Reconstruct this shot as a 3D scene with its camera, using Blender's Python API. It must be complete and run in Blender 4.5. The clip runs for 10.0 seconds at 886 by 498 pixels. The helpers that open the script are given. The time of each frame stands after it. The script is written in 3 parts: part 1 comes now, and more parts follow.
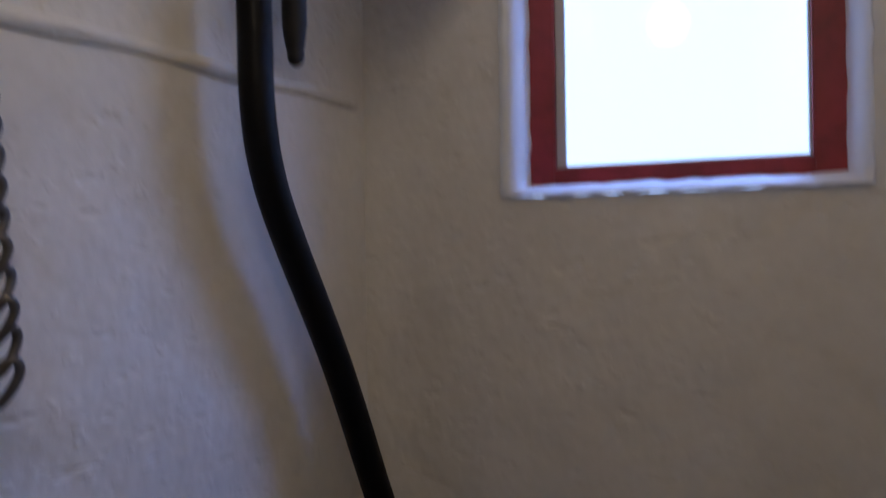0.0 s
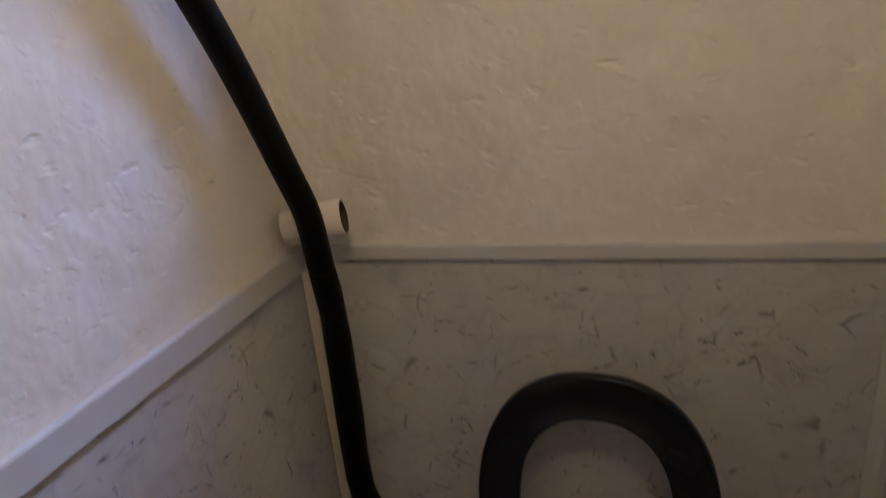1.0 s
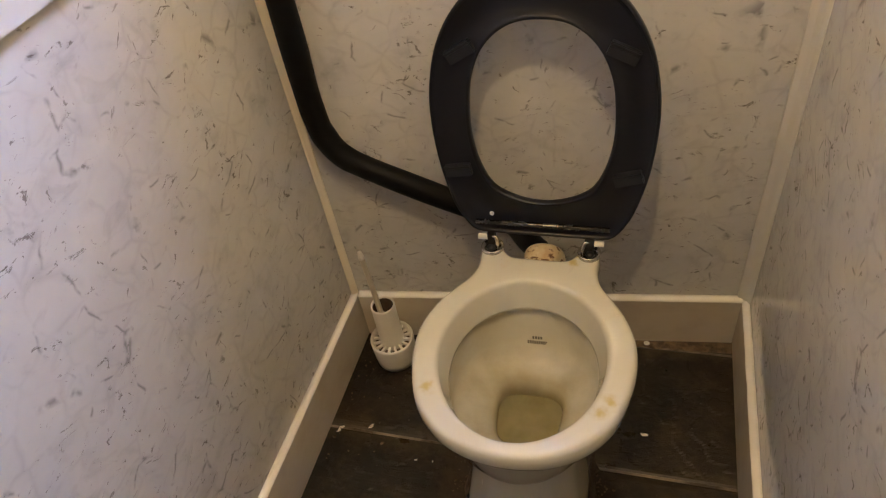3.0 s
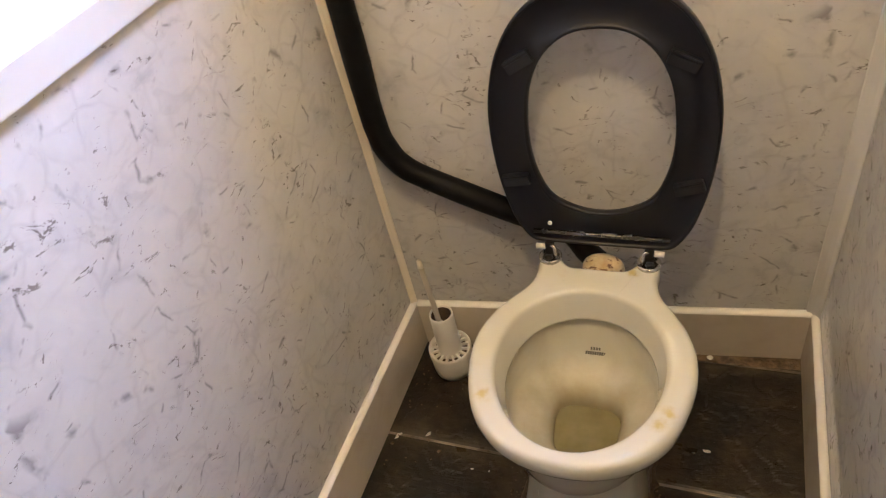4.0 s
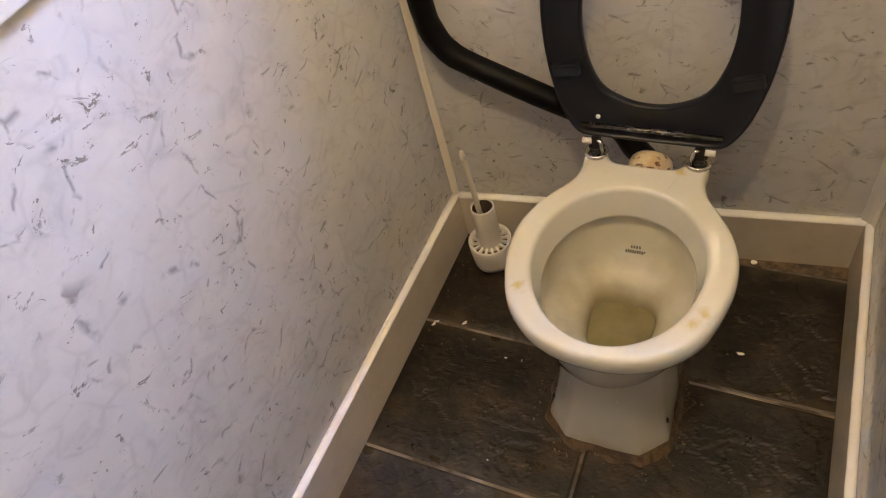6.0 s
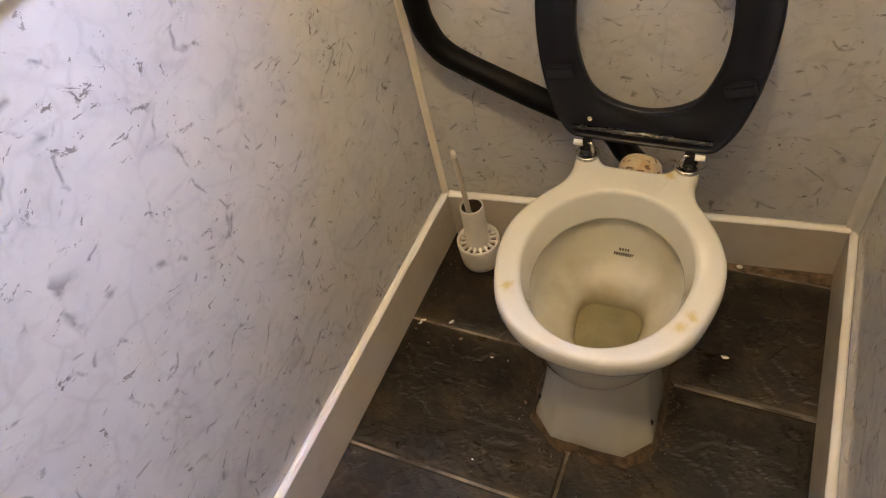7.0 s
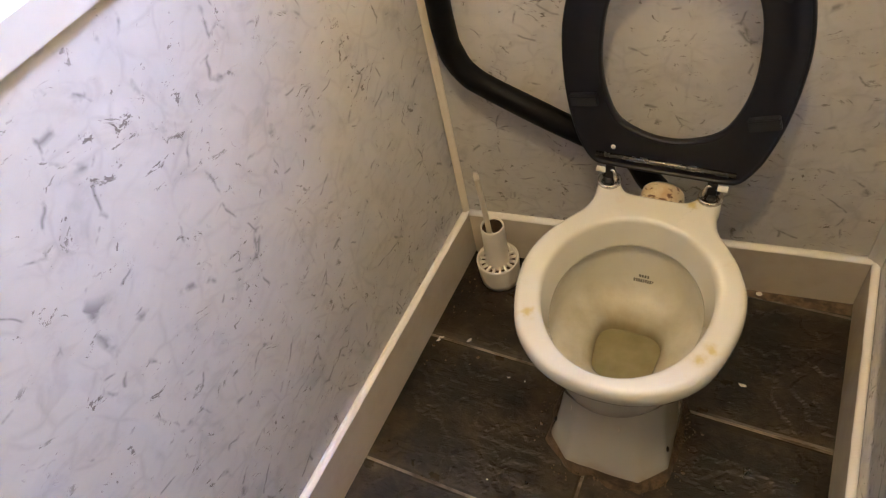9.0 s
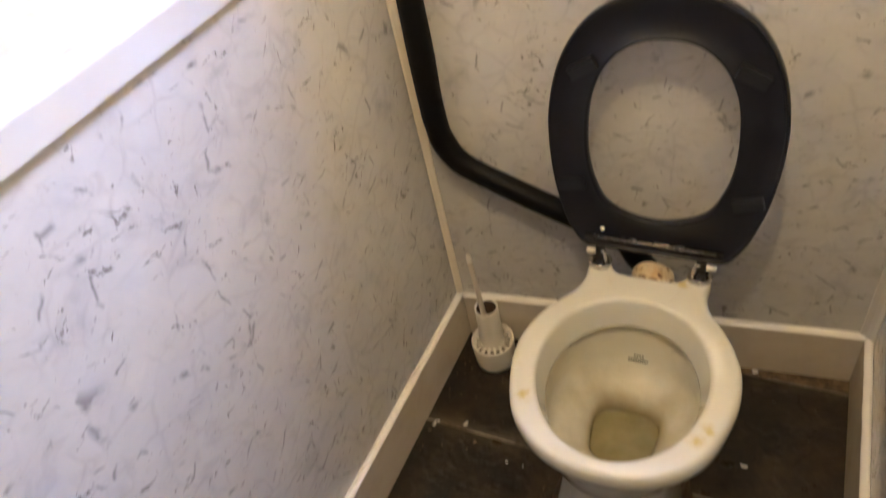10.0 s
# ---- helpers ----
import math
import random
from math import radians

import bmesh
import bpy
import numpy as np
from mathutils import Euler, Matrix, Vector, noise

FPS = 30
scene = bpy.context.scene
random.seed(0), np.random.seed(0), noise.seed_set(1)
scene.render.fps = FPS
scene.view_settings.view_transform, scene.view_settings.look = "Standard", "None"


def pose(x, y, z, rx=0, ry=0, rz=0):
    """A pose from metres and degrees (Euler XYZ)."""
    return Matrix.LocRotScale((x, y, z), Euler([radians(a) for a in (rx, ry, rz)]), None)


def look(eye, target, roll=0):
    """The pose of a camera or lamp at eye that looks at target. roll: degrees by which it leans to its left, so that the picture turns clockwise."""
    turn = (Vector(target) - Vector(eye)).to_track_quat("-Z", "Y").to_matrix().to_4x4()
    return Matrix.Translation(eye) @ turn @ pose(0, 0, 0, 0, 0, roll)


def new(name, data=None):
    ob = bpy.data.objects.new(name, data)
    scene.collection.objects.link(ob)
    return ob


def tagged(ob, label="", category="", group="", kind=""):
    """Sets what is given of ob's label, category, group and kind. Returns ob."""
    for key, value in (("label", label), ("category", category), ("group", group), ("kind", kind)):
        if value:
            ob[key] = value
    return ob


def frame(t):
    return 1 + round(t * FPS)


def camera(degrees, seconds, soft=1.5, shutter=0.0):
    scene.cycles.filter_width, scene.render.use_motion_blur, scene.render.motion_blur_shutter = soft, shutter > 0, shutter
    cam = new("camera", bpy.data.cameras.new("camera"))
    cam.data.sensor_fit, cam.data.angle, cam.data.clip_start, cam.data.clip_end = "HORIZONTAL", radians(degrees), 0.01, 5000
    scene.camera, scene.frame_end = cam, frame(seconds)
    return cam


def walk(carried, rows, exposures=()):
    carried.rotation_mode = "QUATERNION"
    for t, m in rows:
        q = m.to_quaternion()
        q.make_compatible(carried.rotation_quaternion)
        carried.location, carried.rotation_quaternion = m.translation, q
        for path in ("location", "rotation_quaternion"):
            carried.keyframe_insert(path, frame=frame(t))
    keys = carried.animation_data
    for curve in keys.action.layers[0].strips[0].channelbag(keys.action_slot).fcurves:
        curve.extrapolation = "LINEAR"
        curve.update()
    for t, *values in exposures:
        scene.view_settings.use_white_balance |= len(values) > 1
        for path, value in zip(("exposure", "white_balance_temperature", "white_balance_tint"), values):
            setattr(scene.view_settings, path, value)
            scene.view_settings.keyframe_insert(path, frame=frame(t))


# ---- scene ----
FOV = 64.82
ROWS = [
    (0, pose(0.4418, -0.9232, 1.4704, 90.124, 0.861, 19.344)),
    (0.1, pose(0.4445, -0.9228, 1.4595, 87.358, 0.994, 18.610)),
    (0.2, pose(0.4459, -0.9218, 1.4408, 85.188, 1.491, 17.780)),
    (0.3, pose(0.4591, -0.9221, 1.4462, 82.332, 2.596, 17.634)),
    (0.5, pose(0.4641, -0.9265, 1.4071, 80.373, 4.379, 15.732)),
    (0.7, pose(0.4536, -0.9325, 1.4055, 75.182, 4.321, 13.373)),
    (1, look((0.455, -0.916, 1.406), (-0.001, 0.888, 0.674), -5.6)),
    (1.5, look((0.468, -0.937, 1.382), (0.087, 0.802, 0.471), -6.2)),
    (2, look((0.455, -0.947, 1.346), (0.093, 0.728, 0.314), -7.3)),
    (2.5, look((0.471, -0.981, 1.285), (0.097, 0.475, -0.034), -9.6)),
    (2.7, pose(0.4765, -0.988, 1.272, 45.629, 7.261, 7.480)),
    (3.8, look((0.491, -1.0, 1.272), (0.048, 0.369, -0.117), -12.3)),
    (4, look((0.491, -1.006, 1.273), (-0.043, 0.38, -0.066), -14.1)),
    (4.5, look((0.498, -0.996, 1.264), (-0.016, 0.322, -0.149), -12.7)),
    (5, look((0.506, -1.004, 1.269), (-0.086, 0.244, -0.178), -15.8)),
    (5.5, look((0.501, -1.007, 1.263), (-0.147, 0.128, -0.251), -18.1)),
    (6.8, look((0.493, -1.008, 1.263), (-0.118, 0.136, -0.26), -16.2)),
    (7, look((0.49, -1.008, 1.264), (-0.112, 0.135, -0.262), -15.3)),
    (7.5, look((0.49, -1.008, 1.278), (-0.108, 0.18, -0.216), -13.9)),
    (8, look((0.477, -1.0, 1.284), (-0.141, 0.172, -0.214), -13.9)),
    (8.5, look((0.473, -0.987, 1.303), (-0.199, 0.206, -0.156), -14.0)),
    (9, look((0.48, -0.994, 1.296), (-0.164, 0.145, -0.216), -15.1)),
    (9.5, look((0.497, -1.0, 1.294), (-0.148, 0.145, -0.213), -15.5)),
    (10, look((0.486, -0.996, 1.308), (-0.17, 0.314, -0.054), -13.9)),
]

cam = camera(FOV, 10.0, soft=1.2, shutter=0.5)
walk(cam, ROWS, exposures=[
    (0, -2.88, 4400, 20), (0.3, -2.66, 4400, 19), (0.7, -2.12, 4700, 17), (1.0, -1.68, 4950, 16), (1.5, -0.95, 5100, 13), (2.0, -0.65, 5250, 12),
    (2.5, -0.25, 5550, 12), (4.0, 0.56, 5200, 13), (5.5, 0.48, 5200, 13), (10, 0.50, 5200, 11)])

# world, daylight through the window, the warm ceiling bulb
world = bpy.data.worlds.new("world")
scene.world = world
world.use_nodes = True
wn = world.node_tree
sky = wn.nodes.new("ShaderNodeTexSky")
sky.sky_type, sky.sun_disc = "NISHITA", False
sky.sun_elevation, sky.sun_rotation = radians(40), radians(200)
wn.nodes["Background"].inputs[1].default_value = 0.12
wn.links.new(sky.outputs[0], wn.nodes["Background"].inputs[0])


def lamp(name, kind, energy, color, m, **kw):
    d = bpy.data.lights.new(name, kind)
    d.energy, d.color = energy, color
    if kind == "AREA":
        d.shape, d.size, d.size_y, d.spread = "RECTANGLE", kw["size"], kw["size_y"], kw["spread"]
    elif kind == "SUN":
        d.angle = kw["angle"]
    else:
        d.shadow_soft_size = kw["radius"]
    ob = new(name, d)
    ob.matrix_world = m
    return ob


lamp("sun", "SUN", 1.0, (1.0, 0.95, 0.88), look((2, 4, 6), (0.4, 0.5, 0.5)), angle=radians(12))
lamp("window_daylight", "AREA", 185.0, (0.42, 0.57, 1.0), look((0.92, 0.50, 2.66), (0.05, -0.45, 1.0)), size=0.9, size_y=0.8, spread=radians(150))
lamp("bulb", "POINT", 27.0, (1.0, 0.67, 0.30), pose(0.40, -0.92, 2.08), radius=0.055)

# ---- materials ----


def material(name, rough=0.5, metal=0.0, spec=0.5):
    m = bpy.data.materials.new(name)
    m.use_nodes = True
    b = m.node_tree.nodes["Principled BSDF"]
    b.inputs["Roughness"].default_value = rough
    b.inputs["Metallic"].default_value = metal
    b.inputs["Specular IOR Level"].default_value = spec
    return m, m.node_tree, b


def node(nt, kind, ins=None, **attrs):
    n = nt.nodes.new(kind)
    for k, v in attrs.items():
        setattr(n, k, v)
    for k, v in (ins or {}).items():
        if isinstance(v, bpy.types.NodeSocket):
            nt.links.new(v, n.inputs[k])
        else:
            n.inputs[k].default_value = v
    return n


def coords(nt, scale=(1, 1, 1), rot=(0, 0, 0)):
    c = node(nt, "ShaderNodeTexCoord")
    m = node(nt, "ShaderNodeMapping", {"Vector": c.outputs["Object"], "Scale": scale, "Rotation": rot})
    return m.outputs[0]


def noise_tex(nt, vec, scale, detail=4.0, rough=0.55, distortion=0.0):
    return node(nt, "ShaderNodeTexNoise", {"Vector": vec, "Scale": scale, "Detail": detail, "Roughness": rough,
                                           "Distortion": distortion}).outputs["Fac"]


def ramp(nt, fac, stops, interp="LINEAR"):
    r = node(nt, "ShaderNodeValToRGB", {"Fac": fac})
    r.color_ramp.interpolation = interp
    e = r.color_ramp.elements
    while len(e) < len(stops):
        e.new(0.5)
    for el, (p, c) in zip(e, stops):
        el.position = p
        el.color = (*c, 1) if isinstance(c, tuple) else (c, c, c, 1)
    return r.outputs[0]


def mix(nt, fac, a, b, blend="MIX"):
    n = node(nt, "ShaderNodeMix", data_type="RGBA", blend_type=blend)
    for sock, v in ((n.inputs[0], fac), (n.inputs[6], a), (n.inputs[7], b)):
        if isinstance(v, bpy.types.NodeSocket):
            nt.links.new(v, sock)
        else:
            sock.default_value = (*v, 1) if isinstance(v, tuple) else v
    return n.outputs[2]


def math_node(nt, op, a, b=0.0, clamp=False):
    n = node(nt, "ShaderNodeMath", operation=op, use_clamp=clamp)
    for i, v in enumerate((a, b)):
        if isinstance(v, bpy.types.NodeSocket):
            nt.links.new(v, n.inputs[i])
        else:
            n.inputs[i].default_value = v
    return n.outputs[0]


def bump(nt, bsdf, height, strength, distance):
    n = node(nt, "ShaderNodeBump", {"Height": height, "Strength": strength, "Distance": distance})
    nt.links.new(n.outputs[0], bsdf.inputs["Normal"])


def plaster_material():
    m, nt, b = material("painted_plaster", 0.75, spec=0.3)
    v = coords(nt)
    big = noise_tex(nt, v, 3.0, 3)
    col = ramp(nt, big, [(0.3, (0.76, 0.71, 0.60)), (0.7, (0.84, 0.80, 0.70))])
    fine = noise_tex(nt, v, 60.0, 4)
    col = mix(nt, 0.10, col, ramp(nt, fine, [(0.3, 0.45), (0.7, 0.85)]))
    nt.links.new(col, b.inputs["Base Color"])
    lumps = noise_tex(nt, coords(nt, (1, 1, 0.8), (0, 0.5, 0)), 13.0, 3, 0.48, 0.0)
    soft = noise_tex(nt, v, 5.0, 2)
    pits = ramp(nt, noise_tex(nt, coords(nt, (0.7, 1, 1.5), (0, 0.8, 0)), 34.0, 2, 0.5, 0.0), [(0.26, 0.0), (0.38, 1.0)])
    nubs = ramp(nt, noise_tex(nt, coords(nt, (1, 1, 1.4), (0, -0.6, 0)), 40.0, 2, 0.5, 0.0), [(0.62, 0.0), (0.78, 1.0)])
    h = math_node(nt, "ADD", math_node(nt, "MULTIPLY", lumps, 1.1), math_node(nt, "MULTIPLY", soft, 1.2))
    h = math_node(nt, "ADD", h, math_node(nt, "MULTIPLY", pits, 0.16))
    h = math_node(nt, "ADD", h, math_node(nt, "MULTIPLY", nubs, 0.12))
    h = math_node(nt, "ADD", h, math_node(nt, "MULTIPLY", fine, 0.06))
    bump(nt, b, h, 0.8, 0.013)
    return m


def panel_material():
    """Pale grey marble-effect shower panel with grey flecks and broken veins."""
    m, nt, b = material("marble_panel", 0.16)
    v = coords(nt, (1, 0.2, 1))
    warp = node(nt, "ShaderNodeTexNoise", {"Vector": v, "Scale": 9.0, "Detail": 3.0})
    shift = node(nt, "ShaderNodeVectorMath", {0: warp.outputs["Color"], 1: (0.07, 0.0, 0.07)}, operation="MULTIPLY")
    wv = node(nt, "ShaderNodeVectorMath", {0: v, 1: shift.outputs[0]}, operation="ADD").outputs[0]
    cloud = noise_tex(nt, wv, 13.0, 6, 0.6)
    col = ramp(nt, cloud, [(0.28, (0.44, 0.43, 0.43)), (0.42, (0.545, 0.535, 0.525)), (0.55, (0.57, 0.56, 0.548)), (0.72, (0.62, 0.605, 0.585))])
    # broken hairline veins along distorted cell borders
    edge = node(nt, "ShaderNodeTexVoronoi", {"Vector": wv, "Scale": 11.0, "Randomness": 1.0}, feature="DISTANCE_TO_EDGE").outputs["Distance"]
    gate = ramp(nt, noise_tex(nt, coords(nt, (1, 0.2, 1), (0, 0.3, 0)), 24.0, 3), [(0.53, 0.0), (0.61, 1.0)])
    vein = math_node(nt, "MULTIPLY", ramp(nt, edge, [(0.0, 1.0), (0.03, 0.0)]), gate)
    col = mix(nt, math_node(nt, "MULTIPLY", vein, 0.72), col, (0.17, 0.16, 0.165))
    # faint wisps everywhere
    wisp = node(nt, "ShaderNodeTexVoronoi", {"Vector": wv, "Scale": 21.0, "Randomness": 1.0}, feature="DISTANCE_TO_EDGE").outputs["Distance"]
    wgate = ramp(nt, noise_tex(nt, v, 15.0, 3), [(0.42, 0.0), (0.62, 1.0)])
    wisp = math_node(nt, "MULTIPLY", ramp(nt, wisp, [(0.0, 1.0), (0.09, 0.0)]), wgate)
    col = mix(nt, math_node(nt, "MULTIPLY", wisp, 0.25), col, (0.27, 0.26, 0.27))
    # soft smudges
    sm = ramp(nt, noise_tex(nt, coords(nt, (1, 0.2, 1.6), (0, 0.55, 0)), 17.0, 4, 0.55, 1.0), [(0.57, 0.0), (0.70, 1.0)])
    col = mix(nt, math_node(nt, "MULTIPLY", sm, 0.24), col, (0.30, 0.285, 0.29))
    # ragged flecks of several sizes and slants in loose clusters, some dark, some faint
    for turn, scale, lo, dark, seed, stretch in ((0.75, 26.0, 0.612, 0.85, 0.0, 1.7), (0.25, 14.0, 0.628, 0.60, 3.1, 2.6), (-0.5, 23.0, 0.622, 0.70, 7.7, 2.0),
                                                 (1.25, 40.0, 0.625, 0.80, 5.2, 1.4), (0.95, 18.0, 0.635, 0.90, 9.4, 1.6)):
        fv = node(nt, "ShaderNodeMapping", {"Vector": wv, "Location": (seed, 0, seed),
                                            "Rotation": (0, turn, 0), "Scale": (1.0, 0.2, stretch)}).outputs[0]
        fl = noise_tex(nt, fv, scale, 6, 0.74, 0.9)
        gate2 = ramp(nt, noise_tex(nt, wv, scale * 0.36 + seed * 0.3, 3, 0.6), [(0.51, 0.0), (0.55, 1.0)])
        flk = math_node(nt, "MULTIPLY", ramp(nt, fl, [(lo, 0.0), (lo + 0.016, 1.0)]), gate2)
        col = mix(nt, math_node(nt, "MULTIPLY", flk, dark * 0.85), col, (0.115, 0.095, 0.078))
    nt.links.new(col, b.inputs["Base Color"])
    bump(nt, b, noise_tex(nt, v, 90.0, 2), 0.05, 0.001)
    return m


def plastic_material(name, color, rough, dirt, dirt_amount=0.25):
    m, nt, b = material(name, rough)
    v = coords(nt)
    n = ramp(nt, noise_tex(nt, v, 14.0, 5), [(0.45, 0.0), (0.75, 1.0)])
    col = mix(nt, math_node(nt, "MULTIPLY", n, dirt_amount), color, dirt)
    nt.links.new(col, b.inputs["Base Color"])
    bump(nt, b, noise_tex(nt, v, 120.0, 3), 0.06, 0.001)
    return m


def tile_material():
    """Riven slate-effect porcelain, dark brown-grey, dirty."""
    m, nt, b = material("slate_tile", 0.5, spec=0.36)
    info = node(nt, "ShaderNodeObjectInfo").outputs["Random"]
    c = node(nt, "ShaderNodeTexCoord").outputs["Object"]
    off = node(nt, "ShaderNodeCombineXYZ", {0: math_node(nt, "MULTIPLY", info, 9.0), 1: math_node(nt, "MULTIPLY", info, 5.0)}).outputs[0]
    v = node(nt, "ShaderNodeVectorMath", {0: c, 1: off}, operation="ADD").outputs[0]
    st = node(nt, "ShaderNodeMapping", {"Vector": v, "Scale": (0.85, 1.05, 1.0), "Rotation": (0, 0, 0.5)}).outputs[0]
    a = noise_tex(nt, st, 13.0, 10, 0.7, 0.15)
    cleft = noise_tex(nt, node(nt, "ShaderNodeMapping", {"Vector": v, "Scale": (0.45, 1.3, 1.0), "Rotation": (0, 0, -0.35)}).outputs[0], 9.0, 12, 0.62, 0.5)
    terrace = ramp(nt, cleft, [(0.36, 0.0), (0.40, 0.30), (0.47, 0.34), (0.50, 0.62), (0.58, 0.66), (0.61, 1.0)])
    col = ramp(nt, a, [(0.36, (0.0035, 0.0024, 0.0016)), (0.52, (0.011, 0.0075, 0.0045)), (0.66, (0.034, 0.024, 0.0145))])
    light = ramp(nt, noise_tex(nt, st, 24.0, 9, 0.74, 0.4), [(0.60, 0.0), (0.70, 1.0)])
    col = mix(nt, math_node(nt, "MULTIPLY", light, 0.35), col, (0.080, 0.062, 0.042))
    brown = ramp(nt, noise_tex(nt, v, 4.5, 4), [(0.5, 0.0), (0.68, 1.0)])
    col = mix(nt, math_node(nt, "MULTIPLY", brown, 0.4), col, (0.050, 0.032, 0.017))
    dirt = ramp(nt, noise_tex(nt, v, 9.0, 7, 0.7), [(0.52, 0.0), (0.64, 1.0)])
    col = mix(nt, math_node(nt, "MULTIPLY", dirt, 0.5), col, (0.062, 0.042, 0.022))
    # trodden brown dirt gathered round the pan and along the tile edges
    d = node(nt, "ShaderNodeVectorMath", {0: node(nt, "ShaderNodeMapping", {"Vector": c, "Location": (-0.02, -0.01, 0), "Scale": (1.35, 1.0, 0.0)}).outputs[0]}, operation="LENGTH").outputs["Value"]
    d = math_node(nt, "ADD", d, math_node(nt, "MULTIPLY", noise_tex(nt, c, 26.0, 6, 0.65), 0.16))
    col = mix(nt, math_node(nt, "MULTIPLY", ramp(nt, d, [(0.25, 1.0), (0.34, 0.0)]), 0.6), col, (0.075, 0.048, 0.023))
    yy = node(nt, "ShaderNodeSeparateXYZ", {0: c}).outputs[1]
    seam = math_node(nt, "ABSOLUTE", math_node(nt, "PINGPONG", math_node(nt, "ADD", yy, 6.1), 0.1525))
    seam = math_node(nt, "ADD", seam, math_node(nt, "MULTIPLY", noise_tex(nt, st, 20.0, 6, 0.7), 0.11))
    col = mix(nt, math_node(nt, "MULTIPLY", ramp(nt, seam, [(0.050, 1.0), (0.085, 0.0)]), 0.5), col, (0.085, 0.066, 0.040))
    speck = ramp(nt, noise_tex(nt, v, 150.0, 2), [(0.74, 0.0), (0.78, 1.0)])
    col = mix(nt, math_node(nt, "MULTIPLY", speck, 0.5), col, (0.30, 0.27, 0.22))
    nt.links.new(col, b.inputs["Base Color"])
    r = ramp(nt, noise_tex(nt, st, 16.0, 4), [(0.3, 0.24), (0.7, 0.55)])
    nt.links.new(r, b.inputs["Roughness"])
    h = math_node(nt, "ADD", math_node(nt, "MULTIPLY", a, 0.5), math_node(nt, "MULTIPLY", noise_tex(nt, st, 45.0, 6, 0.65), 0.10))
    h = math_node(nt, "ADD", h, math_node(nt, "MULTIPLY", terrace, 0.15))
    bump(nt, b, h, 1.0, 0.006)
    return m


def ceramic_material():
    """Cream glazed china, with yellow-brown limescale stains."""
    m, nt, b = material("glazed_china", 0.12, spec=0.5)
    v = coords(nt)
    n = ramp(nt, noise_tex(nt, v, 6.0, 5), [(0.45, 0.0), (0.75, 1.0)])
    col = mix(nt, math_node(nt, "MULTIPLY", n, 0.45), (0.60, 0.59, 0.510), (0.54, 0.50, 0.38))
    n2 = ramp(nt, noise_tex(nt, coords(nt, (1, 1, 0.35)), 28.0, 4), [(0.62, 0.0), (0.75, 1.0)])
    col = mix(nt, math_node(nt, "MULTIPLY", n2, 0.22), col, (0.52, 0.38, 0.19))
    # yellow marks left by the seat's buffers
    for place in ((-0.131, -0.300, 0.40), (0.124, -0.307, 0.40), (0.138, -0.288, 0.40), (0.064, -0.004, 0.40), (0.060, -0.020, 0.40)):
        d = node(nt, "ShaderNodeVectorMath", {0: v, 1: place}, operation="DISTANCE").outputs["Value"]
        d = math_node(nt, "ADD", d, math_node(nt, "MULTIPLY", noise_tex(nt, v, 70.0, 3), 0.03))
        spot = ramp(nt, d, [(0.015, 1.0), (0.029, 0.0)])
        col = mix(nt, math_node(nt, "MULTIPLY", spot, 0.8), col, (0.46, 0.36, 0.09))
    # brown splashes on the foot of the pedestal
    zz = node(nt, "ShaderNodeSeparateXYZ", {0: v}).outputs[2]
    foot = math_node(nt, "ADD", zz, math_node(nt, "MULTIPLY", noise_tex(nt, v, 16.0, 5), 0.13))
    col = mix(nt, math_node(nt, "MULTIPLY", ramp(nt, foot, [(0.050, 1.0), (0.105, 0.0)]), 0.6), col, (0.42, 0.27, 0.12))
    b.inputs["Coat Weight"].default_value = 0.6
    b.inputs["Coat Roughness"].default_value = 0.05
    nt.links.new(col, b.inputs["Base Color"])
    nt.links.new(ramp(nt, n2, [(0.0, 0.10), (1.0, 0.35)]), b.inputs["Roughness"])
    return m


def stained(name, base, stain, scale, lo, hi, rough=0.5, amount=0.9, bmp=0.0):
    m, nt, b = material(name, rough)
    v = coords(nt)
    f = ramp(nt, noise_tex(nt, v, scale, 5, 0.6, 0.4), [(lo, 0.0), (hi, 1.0)])
    nt.links.new(mix(nt, math_node(nt, "MULTIPLY", f, amount), base, stain), b.inputs["Base Color"])
    if bmp:
        bump(nt, b, noise_tex(nt, v, scale * 3, 4), 0.6, bmp)
    return m


def bowl_material():
    """Glazed china with limescale; olive-brown stain and throat shading painted in towards the waterline."""
    m, nt, b = material("limescaled_china", 0.26)
    v = coords(nt)
    f = ramp(nt, noise_tex(nt, v, 9, 5, 0.6, 0.4), [(0.45, 0.0), (0.74, 1.0)])
    col = mix(nt, math_node(nt, "MULTIPLY", f, 0.5), (0.60, 0.58, 0.475), (0.47, 0.41, 0.25))
    zz = node(nt, "ShaderNodeSeparateXYZ", {0: v}).outputs[2]
    low = math_node(nt, "ADD", zz, math_node(nt, "MULTIPLY", noise_tex(nt, coords(nt, (1, 1, 0.3)), 22.0, 5), 0.07))
    col = mix(nt, ramp(nt, low, [(0.215, 0.75), (0.285, 0.0)]), col, (0.24, 0.19, 0.085))
    nt.links.new(col, b.inputs["Base Color"])
    b.inputs["Coat Weight"].default_value = 0.4
    b.inputs["Coat Roughness"].default_value = 0.06
    return m


